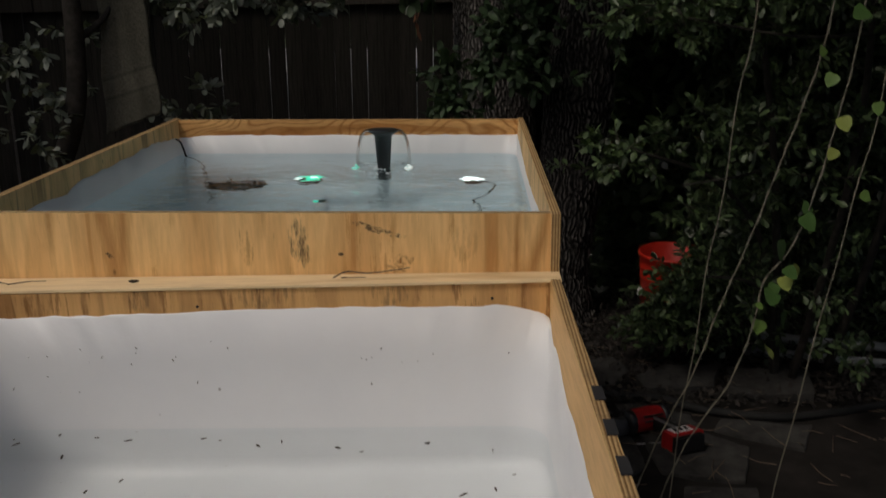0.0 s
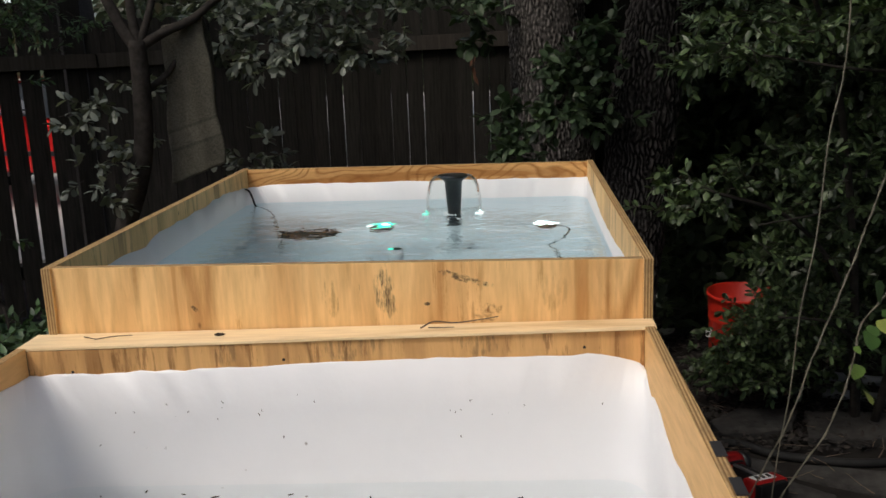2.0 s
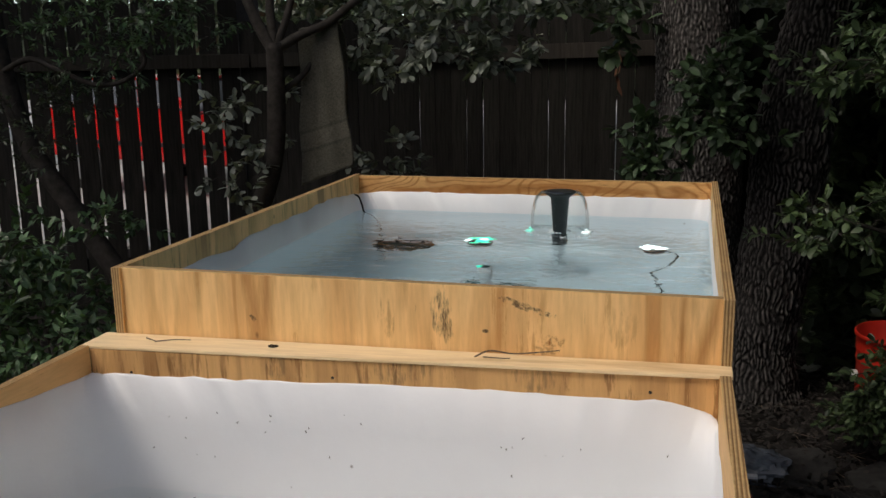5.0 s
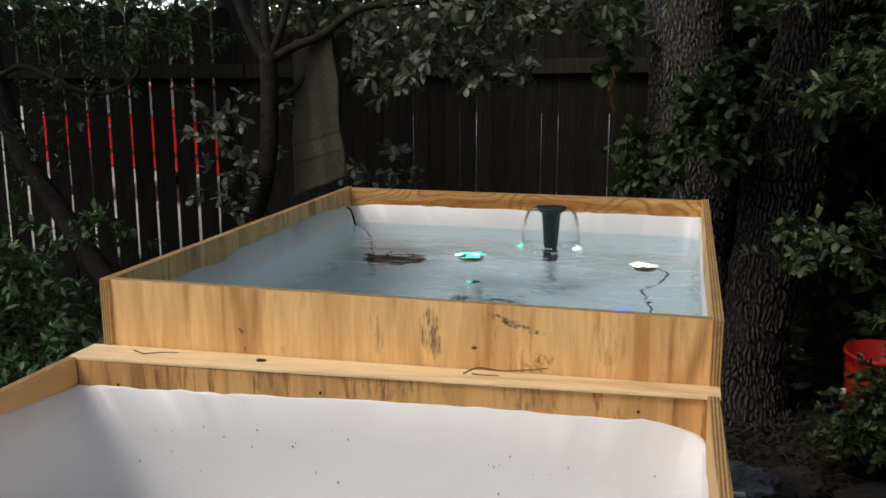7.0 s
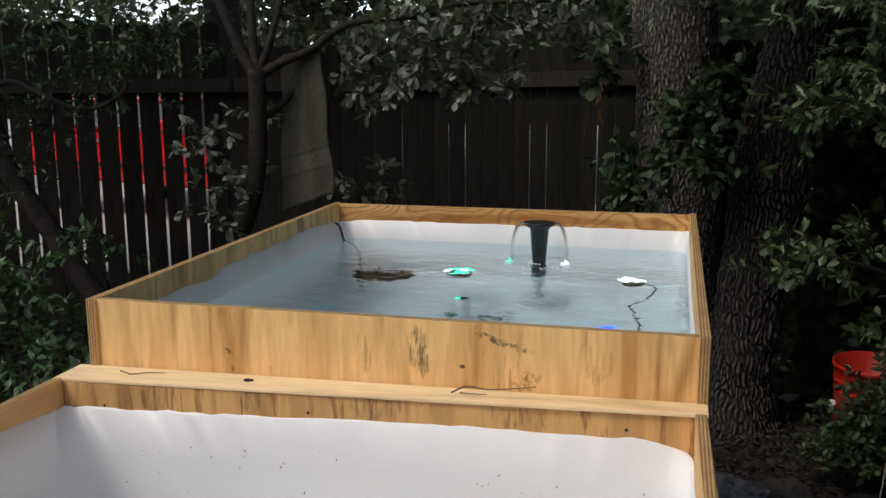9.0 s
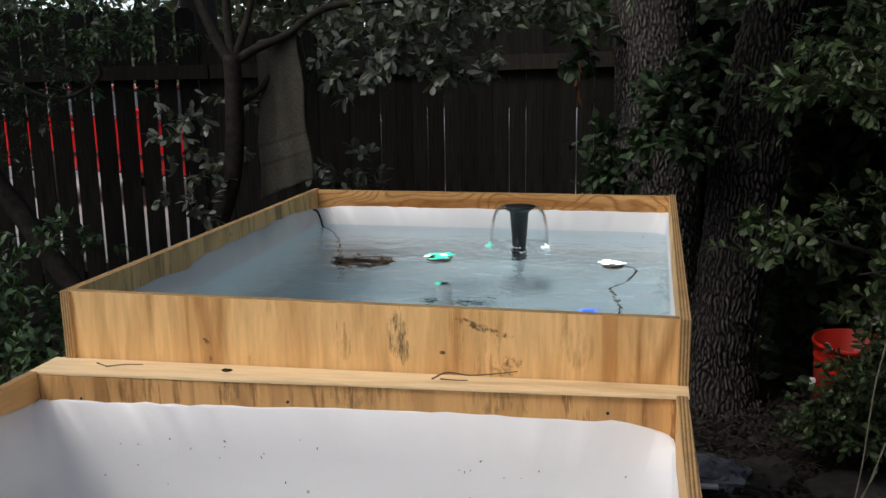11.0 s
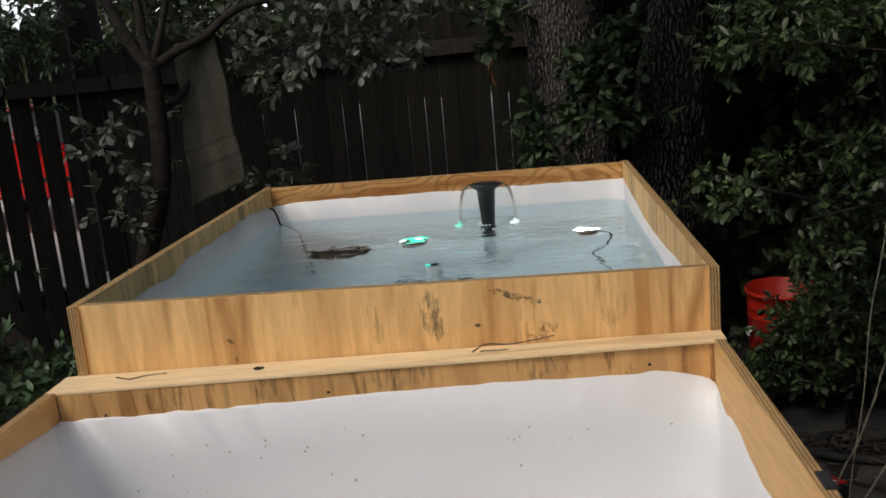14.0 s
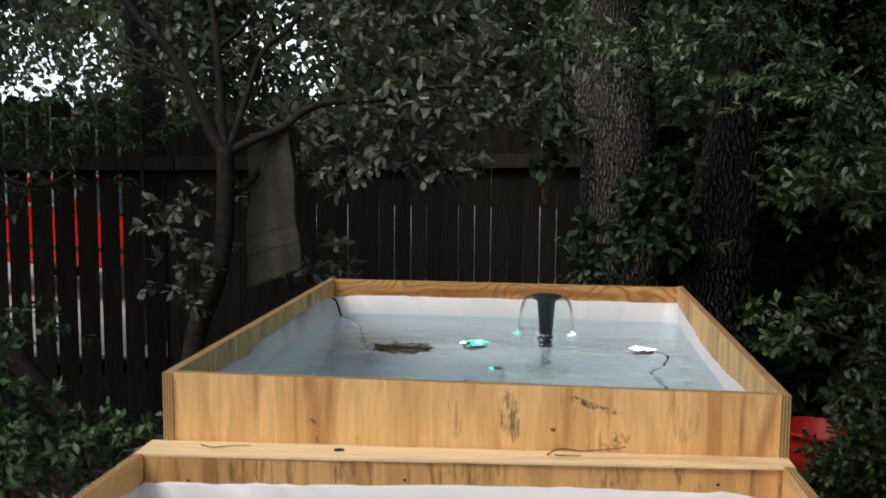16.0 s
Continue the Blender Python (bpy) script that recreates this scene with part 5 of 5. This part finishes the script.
o = part("offcut", box(-0.05, 0.05, -0.012, 0.012, 0, 0.012, 0.002), white_plastic)
o.location, o.rotation_euler = (0.765, 1.80, 0.05), (0, 0, 0.1)
tagged(o, "small white plastic offcut on the soil", "offcut")

pack = thing("battery_pack", "black and dull red tool battery on the soil", "battery", at=(0.75, 1.63, 0.008))
part("case", box(-0.045, 0.04, -0.03, 0.03, 0.0, 0.035, 0.006), black_plastic, pack)
part("cover", box(-0.04, 0.035, -0.033, 0.026, 0.035, 0.052, 0.005), tool_red, pack, "dull red cover")

n = 6500
c = np.column_stack([rng.uniform(0.55, 2.4, n), 3.6 - 1.9 * np.sqrt(rng.uniform(0, 1, n)) ** 1.4, rng.uniform(0.012, 0.04, n)])
w = rng.normal(0, 1, (n, 3)) * np.array([1, 1, 0.25])
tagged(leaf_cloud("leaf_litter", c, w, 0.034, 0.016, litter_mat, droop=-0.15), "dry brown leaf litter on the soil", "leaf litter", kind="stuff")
n = 2500
c = np.column_stack([rng.uniform(-3.5, -0.65, n), rng.uniform(0.0, 3.7, n), rng.uniform(0.012, 0.035, n)])
tagged(leaf_cloud("leaf_litter", c, rng.normal(0, 1, (n, 3)) * np.array([1, 1, 0.25]), 0.05, 0.024, litter_mat, droop=-0.15), "dry brown leaf litter along the fence", "leaf litter", kind="stuff")

tw = []
for _ in range(160):
    x, y, g, l = random.uniform(0.6, 2.2), random.uniform(0.8, 3.0), random.uniform(0, 6.3), random.uniform(0.04, 0.16)
    tw.append(((x, y, 0.018), (x + l * math.cos(g), y + l * math.sin(g), 0.018 + random.uniform(0, 0.03))))
tagged(twig_mesh("twig_litter", tw, 0.0022, mulch_twig, None), "small dry twigs strewn over the soil", "twigs", kind="stuff")
# Ring of big leaves added behind the camera for reflections and horizon only.
n = 9000
g = rng.uniform(math.pi * 0.95, math.pi * 2.05, n)
rad = rng.uniform(15, 21, n)
c = np.column_stack([rad * np.cos(g), rad * np.sin(g) + 2, rng.uniform(0, 1, n) ** 1.5 * 5.5])
tagged(leaf_cloud("garden_trees", c, rng.normal(0, 1, (n, 3)), 0.9, 0.6, leaf_canopy), "unseen leaf ring added behind to close the horizon", "trees", kind="stuff")

# ---- fountain, lights and fittings in the pond ----
fx, fy = 0.152, 1.135
fountain = thing("pond_fountain", "black pond fountain head pouring a clear water bell", "fountain", at=(fx, fy, WATER))
fountain.scale = (1, 1, 0.91)
# Black stem made long and thick in place of the nozzle's dark reflection.
lathe("collar", [(0.0, -0.17), (0.022, -0.17), (0.024, -0.06), (0.017, -0.012), (0.0, -0.012)], black_plastic, fountain, "black stem drawn out for the dark nozzle reflection", 20)
lathe("riser", [(0.0, -0.44), (0.013, -0.44), (0.013, -0.17), (0.0, -0.17)], white_plastic, fountain, "pale riser pipe under water", 20)
lathe("nozzle", [(0.0, -0.012), (0.019, -0.012), (0.020, 0.0), (0.028, 0.115), (0.042, 0.126), (0.048, 0.132), (0.046, 0.136), (0.02, 0.138), (0.0, 0.138)], black_plastic, fountain, "", 28)
lathe("pump", [(0.0, -0.525), (0.05, -0.525), (0.055, -0.515), (0.055, -0.45), (0.045, -0.44), (0.0, -0.44)], white_plastic, fountain, "pale submerged pump", 20)
outer = [(0.046, 0.1375), (0.060, 0.134), (0.073, 0.120), (0.082, 0.092), (0.087, 0.058), (0.088, 0.025), (0.086, 0.002)]
bell = lathe("water_bell", outer + [(r - 0.0015, z - 0.0012) for r, z in reversed(outer)], bell_water, fountain, "thin clear dome of falling water", 48)
bell.visible_shadow = False

# Glowing beads stand in for pond-light glints refracted at the bell's foot.
green_glint, white_glint = glow("green_glint_glow", (0.25, 1.0, 0.75), 0.4), glow("white_glint_glow", (0.85, 1.0, 1.0), 1.3)


def lathe_bm_bead(x):
    bm = bmesh.new()
    for dx, dz, s in ((0, 0, 0.008), (0.007, 0.004, 0.006), (-0.008, 0.002, 0.0055), (0.001, 0.012, 0.005)):
        bmesh.ops.create_icosphere(bm, subdivisions=2, radius=1, matrix=Matrix.Translation((x + dx, -0.012, dz)) @ Matrix.Diagonal((s, s, s * 0.9, 1)))
    return bm


foam_mat = plain("white_foam", (0.75, 0.80, 0.82), 0.3, 0.5, vary=0.1)
vs, fs = [], []
for i in range(110):
    g, r = random.uniform(0, 2 * math.pi), (0.092 if i < 70 else 0.030) + random.gauss(0, 0.006)
    a, b = lathe_data([(0.0, -0.002), (0.003, -0.001), (0.0034, 0.001), (0.0, 0.003)], 6, (r * math.cos(g), r * math.sin(g), 0.001))
    k = len(vs)
    vs += a
    fs += [tuple(k + q for q in f) for f in b]
o = tagged(link_mesh("splash", vs, fs, foam_mat, fountain, "ring of small splash bubbles", True), kind="stuff")

for q, mt in ((-0.088, green_glint), (0.080, white_glint)):
    part("glint_bead", lathe_bm_bead(q), mt, fountain, "glowing bead for a glint at the foot of the bell", True)


def pond_light(x, y, z, material, label, yaw):
    ob = thing("pond_light", label, "light", "pond lights", at=(x, y, z))
    ob.rotation_euler = (0, 0, radians(yaw))
    lathe("housing", [(0.0, -0.06), (0.026, -0.06), (0.030, -0.045), (0.031, -0.018), (0.029, -0.012), (0.0, -0.012)], black_plastic, ob, "", 20)
    bm = bmesh.new()
    for q in range(16):
        s = random.uniform(0.005, 0.010)
        m = Matrix.Translation((random.gauss(0, 0.016), random.gauss(0, 0.013), random.uniform(0.002, 0.010))) @ Matrix.Rotation(random.uniform(-0.8, 0.8), 4, "Z") @ Matrix.Diagonal((s * random.uniform(1.2, 2.2), s, s * 0.3, 1))
        bmesh.ops.create_icosphere(bm, subdivisions=2, radius=1, matrix=m)
    tagged(part("lens", bm, material, ob, "", True), "glowing lens", kind="stuff")
    if material is led_blue:
        return ob
    core = bmesh.new()
    for q in range(7):
        m = Matrix.Translation((random.gauss(0, 0.014), random.gauss(0.0, 0.010), random.uniform(0.008, 0.012))) @ Matrix.Rotation(random.uniform(-0.8, 0.8), 4, "Z") @ Matrix.Diagonal((random.uniform(0.006, 0.012), 0.005, 0.002, 1))
        bmesh.ops.create_icosphere(core, subdivisions=2, radius=1, matrix=m)
    tagged(part("core", core, led_white, ob, "", True), "white-hot core of the light", kind="stuff")
    return ob


o = pond_light(-0.060, 0.985, WATER - 0.017, led_green, "small submersible light glowing green in the water", 20)
o.scale = (1.25, 1.2, 1.0)
pond_light(0.437, 0.975, WATER - 0.017, led_white, "small submersible light glowing white in the water", 0)
o = pond_light(0.40, 0.52, WATER - 0.06, led_blue, "small submersible light glowing blue under water", 0)
o.scale = (0.45, 0.45, 0.45)
tagged(tube("cable", [(-0.592, 1.37, 1.158), (-0.575, 1.37, 1.152), (-0.563, 1.368, 1.125), (-0.552, 1.36, 1.10), (-0.51, 1.32, 1.082), (-0.47, 1.27, 1.02), (-0.44, 1.2, 0.85), (-0.40, 1.1, 0.65)], 0.0032, 0.0032, rubber), "thin black cable dipping into the water", "cable")
tagged(tube("cable", [(0.45, 0.965, 1.085), (0.50, 0.93, 1.05), (0.48, 0.86, 1.0), (0.44, 0.80, 0.97), (0.47, 0.66, 0.93), (0.45, 0.5, 0.80), (0.44, 0.4, 0.64)], 0.0032, 0.0032, rubber), "thin black cable sinking under water", "cable")
drain = tagged(lathe("drain_pipe", [(0.015, 0.64), (0.019, 0.64), (0.019, 1.092), (0.015, 1.092)], white_plastic, None, "", 20, (0.025, 0.66, 0)), "upright white plastic pipe under water", "pipe")
# Tiny glowing green dot at the pipe's top, just under the surface.
o = lathe("green_dot", [(0.0, 0.0), (0.008, 0.0), (0.009, 0.003), (0.0, 0.006)], led_green, drain, "tiny glowing green dot", 12, (0.012, 0.655, 1.094))
mesh_mat = plain("dark_filter", (0.012, 0.0125, 0.0125), 0.85, 0.25, vary=0.55, scale=45.0, bump=0.8)
mat_thing = thing("floating_mat", "ragged brown mat of wet leaves and roots afloat", "plant debris", at=(-0.262, 0.885, WATER))
bm = bmesh.new()
bmesh.ops.create_icosphere(bm, subdivisions=4, radius=1)
for v in bm.verts:
    d = 1 + 0.4 * noise.noise(v.co * 2.2) + 0.2 * noise.noise(v.co * 6)
    v.co = Vector((v.co.x * 0.074 * d, v.co.y * 0.064 * d, v.co.z * 0.018 * d - 0.026))
part("clump", bm, mesh_mat, mat_thing, smooth=True)
n = 110
g, r = rng.uniform(0, 2 * math.pi, n), 0.085 * np.sqrt(rng.uniform(0, 1, n))
c = np.column_stack([r * np.cos(g), r * 0.9 * np.sin(g), rng.uniform(-0.016, -0.001, n)])
leaf_cloud("leaves", c, rng.normal(0, 1, (n, 3)) * np.array([1.3, 0.8, 0.04]), 0.032, 0.014, mesh_mat, mat_thing, "limp dark brown leaves")
# Short dark teal tube added for the dark smears beside the drain pipe.
teal = plain("dark_teal_plastic", (0.03, 0.09, 0.09), 0.5, 0.4, vary=0.3)
tagged(tube("floor_hose", [(-0.11, 0.99, 0.634), (-0.05, 0.96, 0.636), (0.03, 0.96, 0.636), (0.10, 0.99, 0.634)], 0.014, 0.014, teal, segs=10), "short dark teal tube on the pond floor", "hose")

# ---- tape, twigs and debris ----
tape_mat = plain("black_tape", (0.03, 0.03, 0.032), 0.6, 0.3, vary=0.2)
for i, y in enumerate((-0.585, -0.69, -0.79, -0.89)):
    x0 = LB[1][0] + (LF[1][0] - LB[1][0]) * (LB[1][1] - y) / (LB[1][1] - LF[1][1])
    bm = box(x0 + 0.006, x0 + PLY + 0.002, y - 0.022, y + 0.022, LOW + 0.0005, LOW + 0.003, 0.0005)
    ob = part("tape", bm, tape_mat)
    ob.rotation_euler, ob.location = low.rotation_euler, low.location
    tagged(ob, "short strip of black tape on the plywood rim", "tape", "tape strips")
for pts, r in (([(0.16, -0.035, 0.004), (0.185, -0.02, 0.012), (0.225, -0.012, 0.006), (0.27, -0.004, 0.008), (0.31, 0.002, 0.012)], 0.0017), ([(0.175, -0.03, 0.003), (0.205, -0.035, 0.004), (0.225, -0.03, 0.003)], 0.0014),
               ([(-0.49, -0.048, 0.003), (-0.455, -0.038, 0.005), (-0.42, -0.03, 0.004)], 0.0015), ([(-0.52, -0.03, 0.003), (-0.49, -0.045, 0.003)], 0.0015)):
    z = lambda x: LOW + 0.0165 * x
    ob = tube("twig", [(x, y, z(x) + h) for x, y, h in pts], r, r * 0.6, mulch_twig, segs=6)
    tagged(ob, "dry broken twig lying on the pine board", "twig", "twigs")
bm = bmesh.new()
bmesh.ops.create_icosphere(bm, subdivisions=3, radius=1)
for v in bm.verts:
    v.co = Vector((v.co.x * 0.009, v.co.y * 0.004, v.co.z * 0.003 + 0.002)) * (1 + 0.5 * noise.noise(v.co * 2.5))
o = part("clod", bm, debris_mat)
o.location, o.rotation_euler = (-0.24, -0.035, LOW - 0.004), (0, 0, 0.3)
tagged(o, "small dark clod of dirt on the board", "clod")
vs, fs = [], []
spots = [(-0.393, -0.11), (-0.313, -0.12), (-0.463, -0.15), (-0.246, -0.13), (0.223, -0.168), (-0.253, -0.326), (0.027, -0.349), (0.421, -0.322), (0.513, -0.25), (-0.1, -0.12), (0.06, -0.13), (0.35, -0.13), (-0.35, -0.2)]
for (x, y) in spots + [(random.uniform(-0.5, 0.5), -0.13 - 0.5 * random.random() ** 2.5) for _ in range(9)]:
    k, nn, g0 = len(vs), random.randint(5, 7), random.uniform(0, 6)
    l, wd = random.uniform(0.003, 0.011), random.uniform(0.001, 0.003)
    for zz in (0.7884, 0.7894):
        for i in range(nn):
            g = 2 * math.pi * i / nn
            r = random.uniform(0.7, 1.2)
            dx, dy = l * r * math.cos(g), wd * r * math.sin(g)
            vs.append((x + dx * math.cos(g0) - dy * math.sin(g0), y + dx * math.sin(g0) + dy * math.cos(g0), zz + random.uniform(0, 0.0006)))
    fs += [tuple(k + i for i in reversed(range(nn))), tuple(k + nn + i for i in range(nn))]
    fs += [(k + i, k + (i + 1) % nn, k + nn + (i + 1) % nn, k + nn + i) for i in range(nn)]
tagged(link_mesh("floating_debris", vs, fs, debris_mat), "dark bits of leaf and bark floating on water", "debris", kind="stuff")
vs, fs = [], []
for i in range(26):
    x, z = random.uniform(-0.5, 0.52), random.choice([random.uniform(0.86, 0.98), random.uniform(0.93, 0.985)])
    yb = LB[0][1] + (LB[1][1] - LB[0][1]) * (x - LB[0][0]) / (LB[1][0] - LB[0][0]) - 0.0085
    k, s = len(vs), random.uniform(0.0007, 0.0022)
    a, b = tube_data([Vector((x, yb, z)), Vector((x + random.uniform(-1, 1) * s, yb - 0.001, z + s)), Vector((x + random.uniform(-1, 1) * s * 2, yb, z + 2.2 * s))], [s * 0.4, s * 0.5, s * 0.25], 5, k)
    vs += a
    fs += b
tagged(link_mesh("stuck_debris", vs, fs, debris_mat), "dark specks of debris stuck to the white wall", "debris", kind="stuff")

# hanging dry leaf strand on the fence
hang = thing("dry_vine", "dry reddish vine strand hanging down the fence", "vine")
tube("stem", [(0.13, 3.74, 1.80), (0.125, 3.73, 1.66), (0.105, 3.73, 1.5), (0.115, 3.73, 1.40)], 0.003, 0.002, mulch_twig, hang)
dead = plain("dead_leaf", (0.10, 0.05, 0.03), 0.8, 0.1, vary=0.3)
c = np.array([(0.12, 3.72, 1.55), (0.105, 3.72, 1.48), (0.11, 3.72, 1.43), (0.115, 3.72, 1.6), (0.10, 3.72, 1.52)])
leaf_cloud("leaves", c, np.array([(0.1, -0.1, -1.0)] * 5) + rng.normal(0, 0.2, (5, 3)), 0.07, 0.025, dead, hang)

# dark screw heads along the weathered panel, a little out of line
for x, z in ((-0.527, 1.040), (-0.107, 1.050), (0.474, 1.053)):
    y = LB[0][1] + (LB[1][1] - LB[0][1]) * (x - LB[0][0]) / (LB[1][0] - LB[0][0])
    ob = lathe("screw", [(0.0, -0.003), (0.003, -0.003), (0.003, 0.0008), (0.0018, 0.0014), (0.0, 0.0012)], debris_mat, low, "dark screw head", 14)
    ob.location, ob.rotation_euler = (x, y, z), (radians(90), 0, 0)
